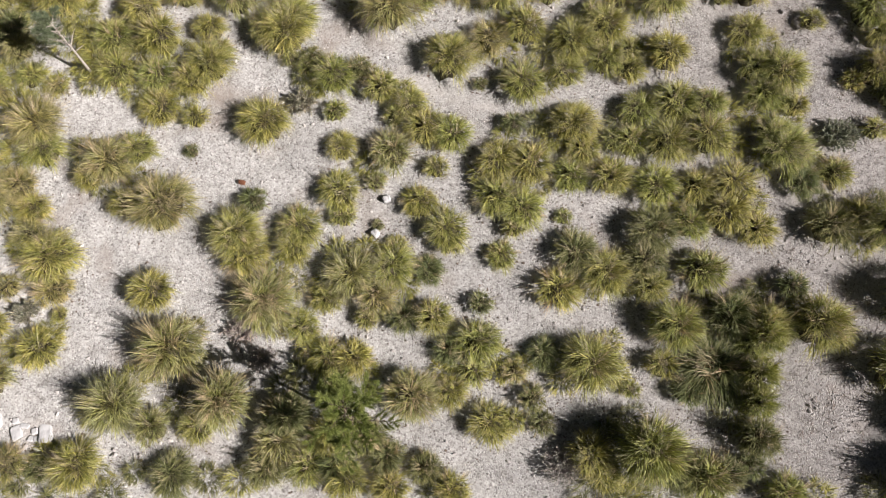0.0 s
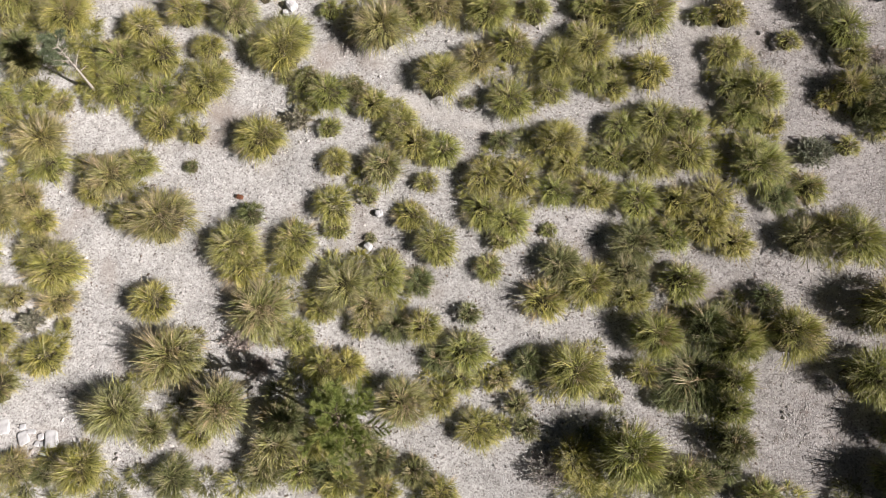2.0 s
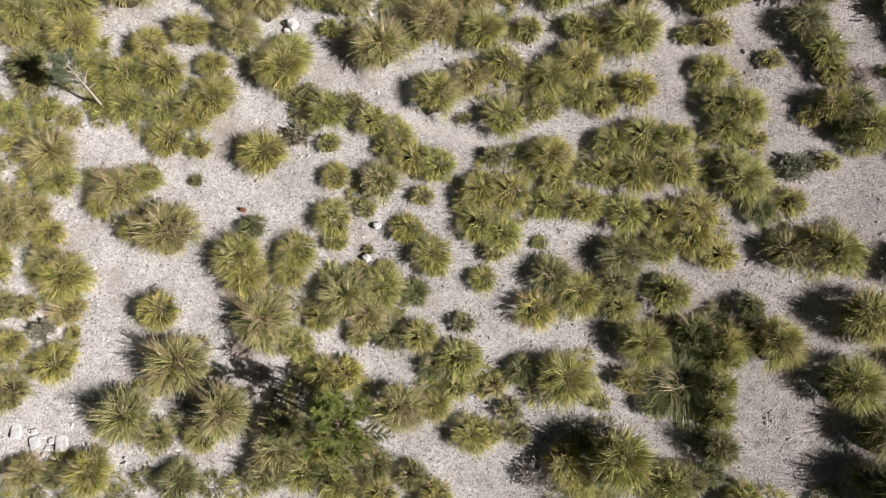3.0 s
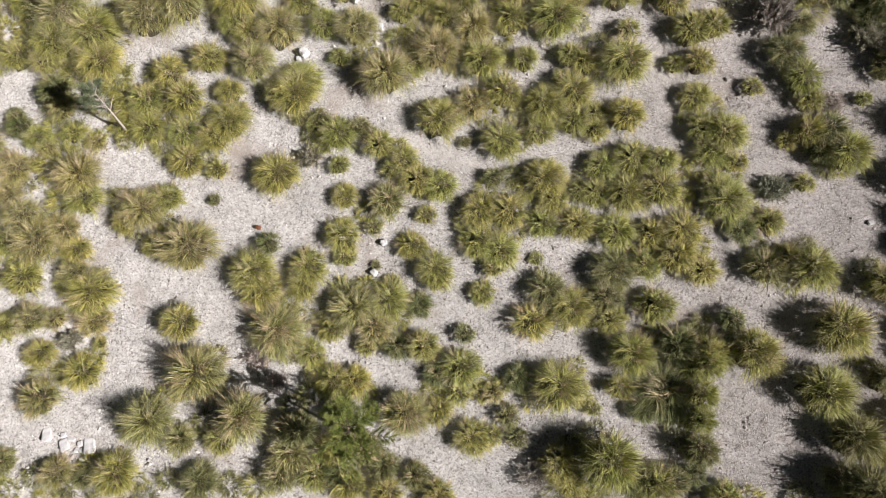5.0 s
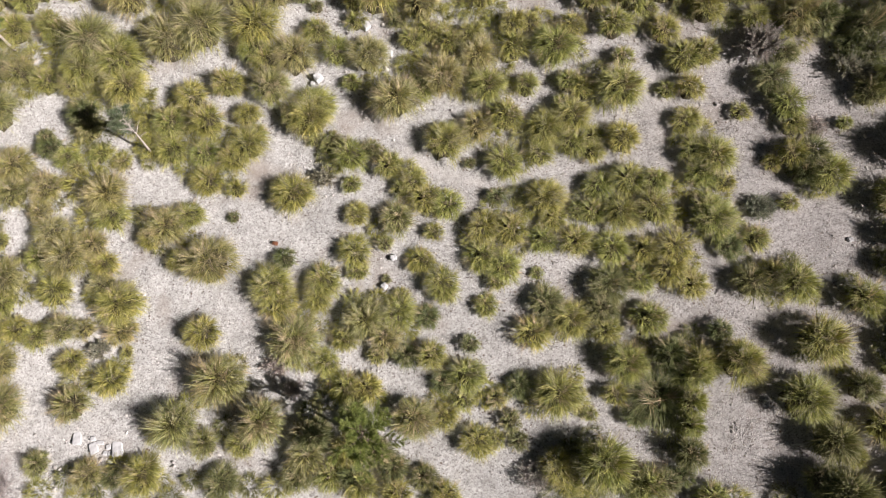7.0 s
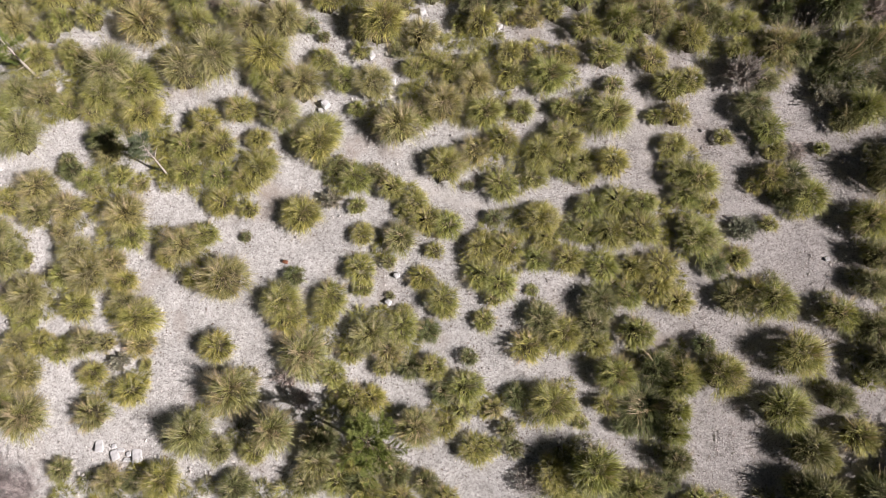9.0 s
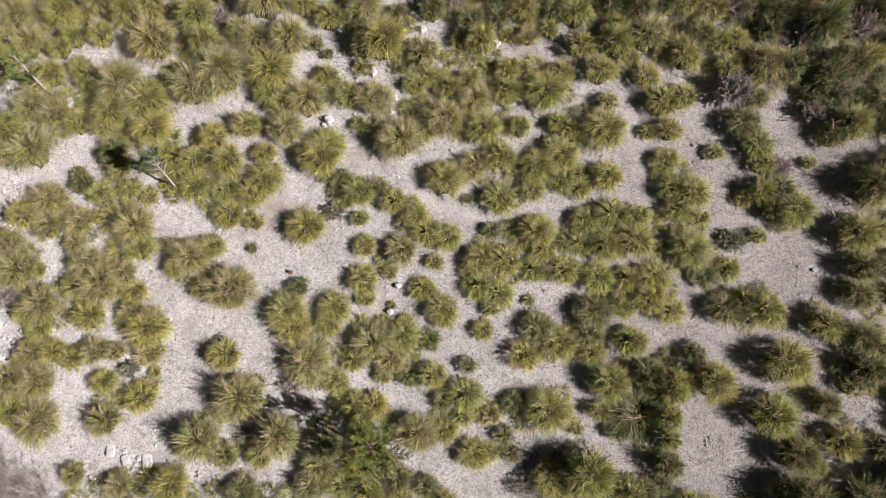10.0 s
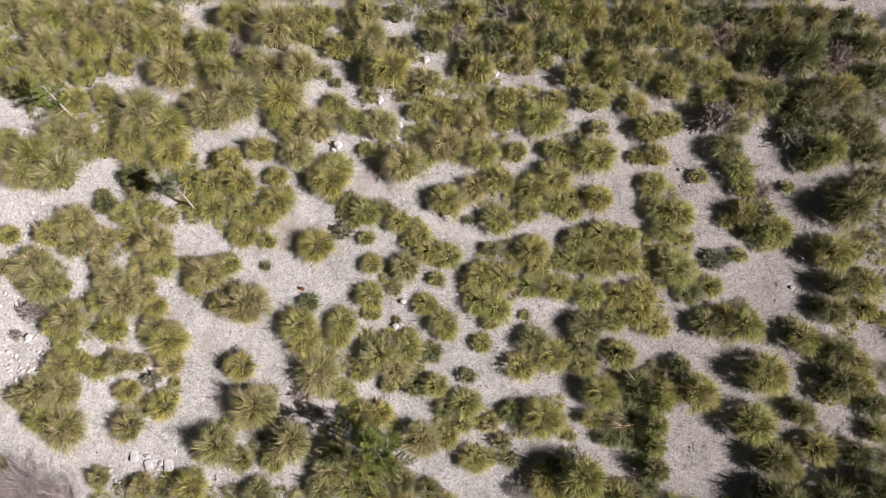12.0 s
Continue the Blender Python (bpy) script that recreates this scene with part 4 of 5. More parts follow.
undergrowth(-0.89, 3.20, 0.40, "green")
undergrowth(-0.64, 2.71, 0.40, "green")
undergrowth(-0.14, 2.30, 0.35, "dry")
undergrowth(-1.55, 1.77, 0.32, "green")
undergrowth(-2.50, 3.49, 0.35, "green")
undergrowth(-2.93, 3.67, 0.32, "dark")
undergrowth(-2.75, 3.34, 0.29, "green")
undergrowth(0.62, 3.98, 0.40, "dry")
undergrowth(1.29, 3.97, 0.35, "green")
undergrowth(2.12, 3.94, 0.40, "dry")
undergrowth(2.95, 3.92, 0.40, "green")
undergrowth(1.93, 2.49, 0.35, "dark")
undergrowth(2.25, 2.24, 0.39, "green")
undergrowth(2.57, 1.69, 0.34, "green")
undergrowth(1.42, 1.39, 0.39, "green")
undergrowth(1.91, 1.23, 0.34, "dry")
undergrowth(0.77, 1.48, 0.34, "green")
undergrowth(1.27, 2.19, 0.35, "green")
undergrowth(1.92, 2.09, 0.39, "green")
undergrowth(2.11, 3.30, 0.32, "green")
undergrowth(3.56, 2.46, 0.31, "dark")
undergrowth(6.55, 3.99, 0.39, "green")
undergrowth(6.06, 3.84, 0.35, "green")
undergrowth(6.51, 3.18, 0.39, "green")
undergrowth(6.86, 2.38, 0.39, "green")
undergrowth(6.15, 2.56, 0.34, "green")
undergrowth(6.34, 1.61, 0.39, "green")
undergrowth(7.21, 1.59, 0.34, "green")
undergrowth(5.02, 2.42, 0.39, "green")
undergrowth(4.84, 1.95, 0.39, "green")
undergrowth(5.67, 2.56, 0.39, "green")
undergrowth(5.80, 1.93, 0.34, "green")
undergrowth(5.26, 0.70, 0.38, "green")
undergrowth(4.88, 0.94, 0.34, "green")
undergrowth(4.47, 0.72, 0.34, "green")
undergrowth(6.06, 0.84, 0.34, "green")
undergrowth(8.05, 0.04, 0.38, "green")
undergrowth(8.41, 0.72, 0.38, "dark")
undergrowth(8.83, 0.04, 0.33, "dry")
undergrowth(7.32, 0.82, 0.34, "dark")
undergrowth(9.33, 2.49, 0.34, "yellow")
undergrowth(9.02, 2.50, 0.31, "dark")
undergrowth(8.74, 2.97, 0.34, "dark")
undergrowth(11.56, 2.90, 0.38, "green")
undergrowth(11.33, 3.85, 0.43, "dark")
undergrowth(11.44, 3.22, 0.39, "dark")
undergrowth(12.39, 3.35, 0.39, "dark")
undergrowth(12.34, 2.88, 0.38, "dark")
undergrowth(10.84, 1.83, 0.38, "dark")
undergrowth(11.59, 1.66, 0.38, "green")
undergrowth(11.37, 0.90, 0.33, "green")
undergrowth(12.15, 1.04, 0.33, "green")
undergrowth(12.42, 2.11, 0.34, "green")
undergrowth(10.58, 0.76, 0.38, "dark")
undergrowth(11.30, 0.22, 0.33, "green")
undergrowth(9.77, 0.25, 0.33, "dark")
undergrowth(-11.55, -0.76, 0.40, "green")
undergrowth(-10.85, -0.85, 0.40, "green")
undergrowth(-11.63, -1.62, 0.39, "dry")
undergrowth(-12.24, -1.61, 0.35, "green")
undergrowth(-11.34, -1.93, 0.39, "dry")
undergrowth(-9.08, -1.72, 0.39, "dry")
undergrowth(-7.92, -1.43, 0.39, "green")
undergrowth(-8.58, -1.72, 0.34, "green")
undergrowth(-6.91, -2.94, 0.34, "green")
undergrowth(-6.17, -2.95, 0.38, "green")
undergrowth(-6.12, -2.35, 0.39, "green")
undergrowth(-5.01, -1.46, 0.39, "dry")
undergrowth(-5.73, -2.05, 0.39, "green")
undergrowth(-4.91, -2.06, 0.34, "dark")
undergrowth(-5.20, -2.81, 0.34, "dark")
undergrowth(-4.54, -2.96, 0.38, "green")
undergrowth(-7.77, -3.68, 0.38, "green")
undergrowth(-6.76, -3.98, 0.38, "green")
undergrowth(-9.07, -3.90, 0.34, "dark")
undergrowth(-8.23, -4.12, 0.38, "dark")
undergrowth(-5.96, -3.98, 0.30, "dark")
undergrowth(-4.49, -4.13, 0.38, "dark")
undergrowth(-2.33, -0.57, 0.39, "green")
undergrowth(-1.52, 0.04, 0.39, "green")
undergrowth(-0.70, -0.59, 0.34, "green")
undergrowth(-2.10, 0.04, 0.39, "green")
undergrowth(-2.99, -0.56, 0.39, "dry")
undergrowth(-3.89, -0.55, 0.34, "dark")
undergrowth(-3.33, -0.25, 0.34, "green")
undergrowth(-3.29, -1.32, 0.34, "dry")
undergrowth(-2.63, -1.78, 0.34, "green")
undergrowth(-2.78, -2.23, 0.34, "dark")
undergrowth(-3.10, -2.52, 0.38, "dark")
undergrowth(0.27, -2.03, 0.33, "green")
undergrowth(-0.05, -2.25, 0.30, "green")
undergrowth(1.06, -1.96, 0.30, "green")
undergrowth(1.06, -2.26, 0.27, "yellow")
undergrowth(1.54, -2.11, 0.27, "green")
undergrowth(2.32, -2.42, 0.38, "green")
undergrowth(3.26, -2.28, 0.38, "green")
undergrowth(3.20, -1.76, 0.33, "green")
undergrowth(2.17, -2.05, 0.33, "dark")
undergrowth(3.48, -0.34, 0.34, "green")
undergrowth(2.83, -0.78, 0.31, "green")
undergrowth(3.63, -0.64, 0.34, "green")
undergrowth(-3.85, -4.13, 0.42, "green")
undergrowth(5.40, -3.02, 0.37, "dark")
undergrowth(5.78, -1.57, 0.38, "green")
undergrowth(5.03, -1.04, 0.33, "dark")
undergrowth(5.81, -1.05, 0.38, "dark")
undergrowth(6.06, -0.82, 0.30, "dark")
undergrowth(6.56, -1.43, 0.38, "dry")
undergrowth(6.81, -1.13, 0.33, "green")
undergrowth(7.47, -1.73, 0.33, "green")
undergrowth(8.57, -1.30, 0.33, "dark")
undergrowth(9.32, -1.46, 0.33, "green")
undergrowth(8.76, -2.75, 0.37, "green")
undergrowth(8.98, -2.90, 0.32, "dark")
undergrowth(9.43, -2.90, 0.29, "dry")
undergrowth(10.14, -2.48, 0.37, "dark")
undergrowth(10.54, -3.05, 0.32, "green")
undergrowth(10.46, -0.59, 0.37, "dark")
undergrowth(10.40, -1.18, 0.42, "dark")
undergrowth(11.33, -1.04, 0.37, "green")
undergrowth(11.12, -1.62, 0.33, "green")
undergrowth(11.25, -0.30, 0.33, "dark")
undergrowth(11.85, -1.05, 0.37, "dark")
undergrowth(11.66, -2.20, 0.37, "dark")
undergrowth(11.70, -3.20, 0.36, "dark")
undergrowth(11.59, -3.55, 0.41, "dark")
undergrowth(10.87, -4.03, 0.43, "dark")
undergrowth(4.29, -3.87, 0.41, "green")
undergrowth(3.36, -4.01, 0.41, "green")
undergrowth(3.54, -3.15, 0.42, "dark")
undergrowth(3.07, -3.44, 0.37, "dark")
undergrowth(-0.05, -4.50, 0.45, "dark")
undergrowth(-8.68, -4.49, 0.46, "green")
undergrowth(-7.37, -4.49, 0.52, "dark")
undergrowth(-6.40, -4.49, 0.45, "dark")
undergrowth(-9.69, -4.27, 0.43, "green")
undergrowth(3.34, -4.51, 0.53, "green")
undergrowth(6.83, -4.51, 0.44, "green")
undergrowth(7.88, -4.44, 0.44, "dark")
undergrowth(9.06, -4.52, 0.46, "dark")
undergrowth(10.22, -4.59, 0.55, "dark")
undergrowth(11.25, -4.52, 0.55, "dark")
undergrowth(12.30, -4.18, 0.58, "dark")
undergrowth(12.39, -3.35, 0.58, "dark")
undergrowth(13.60, 7.69, 0.75, "dark")
undergrowth(13.46, 6.36, 0.74, "dark")
undergrowth(13.31, 5.05, 0.74, "dark")
undergrowth(13.19, 3.79, 0.62, "dark")
undergrowth(13.05, 2.53, 0.61, "dark")
undergrowth(12.92, 1.31, 0.54, "green")
undergrowth(12.78, 0.11, 0.54, "green")
undergrowth(12.65, -1.07, 0.56, "dark")
undergrowth(12.52, -2.22, 0.56, "dark")
undergrowth(13.73, 8.72, 0.66, "dark")
undergrowth(-14.72, 9.54, 0.72, "green")
undergrowth(-14.59, 8.43, 0.71, "green")
undergrowth(-14.21, 5.21, 0.69, "green")
undergrowth(-13.89, 2.33, 0.49, "green")
undergrowth(-13.37, -1.37, 0.44, "green")
undergrowth(-9.45, 5.29, 0.53, "dry")
undergrowth(-8.95, 5.34, 0.47, "green")
undergrowth(-8.42, 5.13, 0.47, "dark")
undergrowth(-7.80, 5.29, 0.47, "green")
undergrowth(-9.38, 4.54, 0.47, "dark")
undergrowth(-8.85, 4.33, 0.47, "dark")
undergrowth(-8.12, 4.61, 0.47, "green")
undergrowth(-7.62, 4.72, 0.47, "yellow")
undergrowth(-9.37, 3.92, 0.47, "green")
undergrowth(-8.79, 3.77, 0.46, "green")
undergrowth(-8.29, 3.65, 0.35, "green")
undergrowth(-7.37, 4.08, 0.52, "yellow")
undergrowth(-7.00, 4.69, 0.47, "green")
undergrowth(-6.79, 5.20, 0.41, "green")
undergrowth(-7.91, 5.11, 0.47, "green")
undergrowth(-9.33, 3.06, 0.52, "yellow")
undergrowth(-8.96, 3.16, 0.52, "yellow")
undergrowth(-8.65, 2.55, 0.52, "yellow")
undergrowth(-8.98, 2.21, 0.51, "yellow")
undergrowth(-9.04, 1.51, 0.45, "green")
undergrowth(-7.70, 4.00, 0.35, "green")
undergrowth(-6.52, 4.93, 0.41, "dry")
undergrowth(-6.53, 4.30, 0.46, "dry")
undergrowth(2.88, -4.37, 0.60, "dark")
undergrowth(4.10, -4.42, 0.60, "dark")
undergrowth(6.33, -4.47, 0.44, "dark")
undergrowth(3.12, -3.69, 0.45, "dark")
undergrowth(-1.58, -2.14, 0.37, "green")
for colour, pieces in LOW.items():
    count = np.cumsum([0] + [len(v) for v, f, uv in pieces])
    verts = np.concatenate([v for v, f, uv in pieces])
    faces = [tuple(i + n for i in face) for n, (v, f, uv) in zip(count, pieces) for face in f]
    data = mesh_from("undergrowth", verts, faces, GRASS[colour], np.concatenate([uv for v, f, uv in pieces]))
    tagged(new("undergrowth", data), "low " + colour + " grass growing between the tussocks", "grass", kind="stuff")


# ---- stones ----
def rough_block(sx, sy, sz, seed, cuts=3, rough=0.20):
    """A broken limestone block: a box cut into facets, pushed about and worn at its edges."""
    bm = bmesh.new()
    bmesh.ops.create_cube(bm, size=1.0)
    bmesh.ops.bevel(bm, geom=bm.edges[:], offset=0.12, segments=1, affect="EDGES")
    bmesh.ops.subdivide_edges(bm, edges=bm.edges[:], cuts=cuts - 1, use_grid_fill=True)
    for v in bm.verts:
        p = v.co * 1.7 + Vector((seed * 3.1, seed * 1.7, seed))
        v.co += v.co.normalized() * (rough * noise.noise(p) + rough * 0.5 * noise.noise(p * 2.9))
        v.co = Vector((v.co.x * sx, v.co.y * sy, v.co.z * sz))
    me = bpy.data.meshes.new("rock")
    bm.to_mesh(me)
    bm.free()
    return me


def rock(name, x, y, sx, sy, sz, turn, label, mat=None, rough=0.20, lean=0.0):
    me = rough_block(sx, sy, sz, x * 2.3 + y, rough=rough)
    me.materials.append(mat or LIMESTONE)
    ob = new(name, me)
    ob.matrix_world = pose(x, y, hill(x, y) + sz * 0.30, lean, 0, turn)
    return tagged(ob, label, "rock")


SLAB = "flat broken limestone slab lying on pale gravel"
STONE = "white limestone stone lying on gravel beside grass"
rock("limestone_slab", -8.87, -3.04, 0.20, 0.30, 0.07, 12, SLAB, rough=0.08)
rock("limestone_slab", -8.48, -3.05, 0.11, 0.11, 0.06, 10, SLAB, rough=0.08)
rock("limestone_slab", -8.43, -3.26, 0.19, 0.27, 0.07, 28, SLAB, rough=0.08)
rock("limestone_slab", -8.29, -3.14, 0.17, 0.09, 0.04, -8, SLAB, rough=0.08)
rock("limestone_slab", -8.08, -3.24, 0.11, 0.12, 0.06, 14, SLAB, rough=0.08)
rock("limestone_slab", -8.15, -3.38, 0.10, 0.10, 0.05, -6, SLAB, rough=0.08)
rock("limestone_slab", -8.04, -3.38, 0.10, 0.10, 0.05, 8, SLAB, rough=0.08)
rock("limestone_slab", -7.85, -3.28, 0.25, 0.35, 0.08, 12, SLAB, rough=0.08)
rock("limestone_slab", -7.97, -3.55, 0.15, 0.12, 0.06, 35, SLAB, rough=0.08)
rock("limestone_rock", -1.14, 1.08, 0.14, 0.13, 0.12, 20, STONE)
rock("limestone_rock", -1.36, 0.41, 0.16, 0.14, 0.14, 50, STONE)
rock("limestone_rock", -3.18, 5.68, 0.21, 0.21, 0.20, 35, STONE)
rock("limestone_rock", -3.33, 5.55, 0.12, 0.11, 0.11, 5, STONE)
rock("limestone_rock", -1.33, 6.22, 0.18, 0.16, 0.15, 0, STONE)
rock("limestone_rock", -1.95, 7.05, 0.18, 0.28, 0.13, 30, STONE)
rock("limestone_rock", -0.50, 8.22, 0.18, 0.16, 0.16, 15, STONE)
rock("limestone_rock", 1.62, 7.70, 0.16, 0.16, 0.16, 40, STONE)
rock("limestone_rock", 5.58, 0.27, 0.25, 0.16, 0.13, 10, STONE)
rock("limestone_rock", 9.92, 1.27, 0.11, 0.10, 0.08, 10, STONE)
rock("limestone_rock", 0.48, 9.02, 0.15, 0.15, 0.13, 60, STONE)
rock("limestone_rock", -12.35, 0.25, 0.18, 0.16, 0.13, 60, STONE)
DARK = "dark grey weathered stone lying on pale gravel"
rock("grey_stone", 6.98, 1.72, 0.10, 0.08, 0.08, 20, DARK, GREY_STONE)
rock("grey_stone", 7.22, 4.42, 0.15, 0.09, 0.09, -50, DARK, GREY_STONE)
rock("grey_stone", 7.00, 4.66, 0.09, 0.08, 0.07, 20, DARK, GREY_STONE)
rock("grey_stone", 9.75, 2.40, 0.13, 0.08, 0.08, 0, DARK, GREY_STONE)
rock("grey_stone", 10.55, 3.75, 0.16, 0.11, 0.10, 30, DARK, GREY_STONE)
rock("grey_stone", 12.05, 9.72, 0.42, 0.34, 0.26, 8, "large dark stone standing at the edge of the track", DARK_STONE)


# ---- fallen pine cone ----
def pine_cone(x, y):
    ob = thing("pine_cone", x, y, "fallen open red-brown pine cone on white gravel", "pine cone", turn=-15, size=0.78)
    scale = bmesh.new()
    bmesh.ops.create_cone(scale, cap_ends=True, segments=5, radius1=0.022, radius2=0.004, depth=0.035)
    me = bpy.data.meshes.new("scale")
    scale.to_mesh(me)
    scale.free()
    me.materials.append(CONE)
    core = bmesh.new()
    bmesh.ops.create_uvsphere(core, u_segments=10, v_segments=8, radius=1.0)
    for v in core.verts:
        v.co = Vector((v.co.x * 0.095, v.co.y * 0.05, v.co.z * 0.05 + 0.05))
    body = bpy.data.meshes.new("core")
    core.to_mesh(body)
    core.free()
    body.materials.append(CONE)
    part("core", body, ob)
    for k in range(36):
        a, f = k * 2.4, k / 35
        u = -0.085 + 0.17 * f
        r = 0.052 * math.sqrt(max(0.05, 1 - (u / 0.105) ** 2))
        p = part("cone_scale", me, ob)
        p.matrix_local = pose(u, r * math.cos(a), 0.05 + r * math.sin(a), math.degrees(a) - 90 + 180, 0, 0) @ pose(0, 0, 0, 90, 0, 0)
    return ob


pine_cone(-4.14, 1.48)


# ---- branches, pines and shrubs ----
def tube(path, radii, sides=6):
    """A tapered, bent stem along a path of points."""
    verts, faces = [], []
    for k, (p, r) in enumerate(zip(path, radii)):
        way = (path[min(k + 1, len(path) - 1)] - path[max(k - 1, 0)]).normalized()
        a = way.orthogonal().normalized()
        b = way.cross(a)
        verts += [tuple(p + (a * math.cos(math.tau * s / sides) + b * math.sin(math.tau * s / sides)) * r) for s in range(sides)]
    for k in range(len(path) - 1):
        for s in range(sides):
            t = (s + 1) % sides
            faces.append((k * sides + s, k * sides + t, (k + 1) * sides + t, (k + 1) * sides + s))
    faces.append(tuple(range((len(path) - 1) * sides, len(path) * sides)))
    return verts, faces


def joined(pieces):
    verts, faces = [], []
    for v, f in pieces:
        n = len(verts)
        verts += v
        faces += [tuple(i + n for i in face) for face in f]
    return verts, faces


def stem_path(start, way, length, wander=0.12, droop=0.0, steps=6):
    points, p, d = [start.copy()], start.copy(), way.normalized()
    for _ in range(steps):
        d = (d + Vector(rng.normal(0, wander, 3)) + Vector((0, 0, -droop))).normalized()
        p = p + d * (length / steps)
        points.append(p.copy())
    return points


def sprays(ends, count, length, width, tumble=0.9):
    """Needles or narrow leaves that point forward and out along twigs; ends are pairs of points."""
    a = np.array([e[0] for e in ends])
    b = np.array([e[1] for e in ends])
    pick = rng.integers(0, len(ends), count)
    f = rng.random(count)[:, None] ** 0.7
    roots = a[pick] * (1 - f) + b[pick] * f
    way = (b - a)[pick]
    way /= np.linalg.norm(way, axis=1)[:, None] + 1e-9
    way += rng.normal(0, 0.55, (count, 3))
    heading = np.arctan2(way[:, 1], way[:, 0])
    rise = np.arctan2(way[:, 2], np.hypot(way[:, 0], way[:, 1])) + 0.15
    return ribbons(roots, heading, rise, length * rng.uniform(0.6, 1.2, count), rng.uniform(0.1, 0.6, count), width * rng.uniform(0.7, 1.2, count), rng.normal(0, tumble, count), steps=2)


def pine(x, y, height, spread, lean, bark, needles, count, label, bare=0.0, limbs=13, stout=1.0):
    """A young pine: a leaning trunk, limbs in loose whorls, twigs and sprays of needles."""
    ob = thing("pine_sapling", x, y, label, "tree")
    trunk = stem_path(Vector((0, 0, -0.05)), Vector((lean[0], lean[1], 1.0)), height, 0.02, steps=9)
    v, f = tube(trunk, [0.034 * stout * (1 - 0.8 * k / 9) * (height / 1.4) for k in range(10)], 8)
    part("trunk", mesh_from("trunk", v, f, bark, smooth=True), ob)
    ends = []
    for k in range(limbs):
        g = max(0.22, bare - 0.40) + (0.98 - max(0.22, bare - 0.40)) * k / (limbs - 1)
        i = g * 9
        start = trunk[int(i)].lerp(trunk[min(9, int(i) + 1)], i % 1)
        a = k * 2.4 + rng.uniform(-0.4, 0.4)
        reach = spread * (1.05 - 0.72 * g) * rng.uniform(0.75, 1.2)
        stripped = g < bare and math.cos(a) > -0.45
        if stripped:
            reach *= rng.uniform(0.35, 0.65)
        limb = stem_path(start, Vector((math.cos(a), math.sin(a), 0.25 + 0.5 * g)), reach, 0.10)
        v, f = tube(limb, [(0.016 if stripped else 0.011) * (1 - 0.13 * q) for q in range(7)], 5)
        part("limb", mesh_from("limb", v, f, bark, smooth=True), ob)
        if stripped:
            continue
        twigs = []
        for q in range(2, 7):
            for side in (-1, 1):
                b = a + side * rng.uniform(0.5, 1.1)
                twig = stem_path(limb[q], Vector((math.cos(b), math.sin(b), rng.uniform(0.1, 0.6))), reach * rng.uniform(0.22, 0.42) * (1.3 - q / 8), 0.15, steps=3)
                twigs.append(tube(twig, [0.005, 0.004, 0.003, 0.002], 3))
                ends += [(twig[0], twig[2]), (twig[1], twig[3])]
        ends.append((limb[4], limb[6]))
        part("branchwork", mesh_from("branchwork", *joined(twigs), bark), ob)
    ends.append((trunk[7], trunk[9]))
    v, f, uv = sprays(ends, count, 0.095, 0.0050)
    part("crown", mesh_from("crown", v, f, needles, uv), ob, "sprays of fine green needles")
    return ob


pine(-1.66, -3.16, 2.00, 0.94, (0.0, -0.02), BARK, NEEDLES, 32000, "young green pine with feathery needles among grass tussocks", limbs=21)
pine(-7.47, 3.81, 1.58, 0.80, (-0.10, 0.03), DEAD_WOOD, PALE_NEEDLES, 9000, "small pine with bleached bare trunk and thin pale crown", bare=0.88, limbs=19, stout=0.95)
pine(-11.53, 6.75, 1.55, 0.85, (-0.16, 0.0), DEAD_WOOD, NEEDLES, 10000, "small pine with bleached trunk above grass tussocks", bare=0.45, limbs=13, stout=1.4)
pine(14.3, -5.0, 3.0, 1.9, (-0.05, 0.0), BARK, NEEDLES, 16000, "taller green pine standing on the gravel slope", limbs=24)


def fallen_branch(x, y, turn, length):
    """A bleached dead branch that lies on the ground with two broken side twigs."""
    ob = thing("fallen_branch", x, y, "bleached dead branch lying on gravel between tussocks", "branch", turn=turn)
    path = stem_path(Vector((0, 0, 0.03)), Vector((1, 0, 0.10)), length, 0.05)
    v, f = tube(path, [0.020, 0.019, 0.017, 0.015, 0.012, 0.009, 0.005], 7)
    part("stem", mesh_from("stem", v, f, DEAD_WOOD, smooth=True), ob)
    for k, side in ((2, 1), (4, -1)):
        v, f = tube(stem_path(path[k], Vector((0.7, side, 0.2)), length * 0.25, 0.08, steps=3), [0.009, 0.008, 0.006, 0.003], 5)
        part("twig", mesh_from("twig", v, f, DEAD_WOOD, smooth=True), ob)
    return ob


fallen_branch(1.73, 5.76, 8, 0.46)


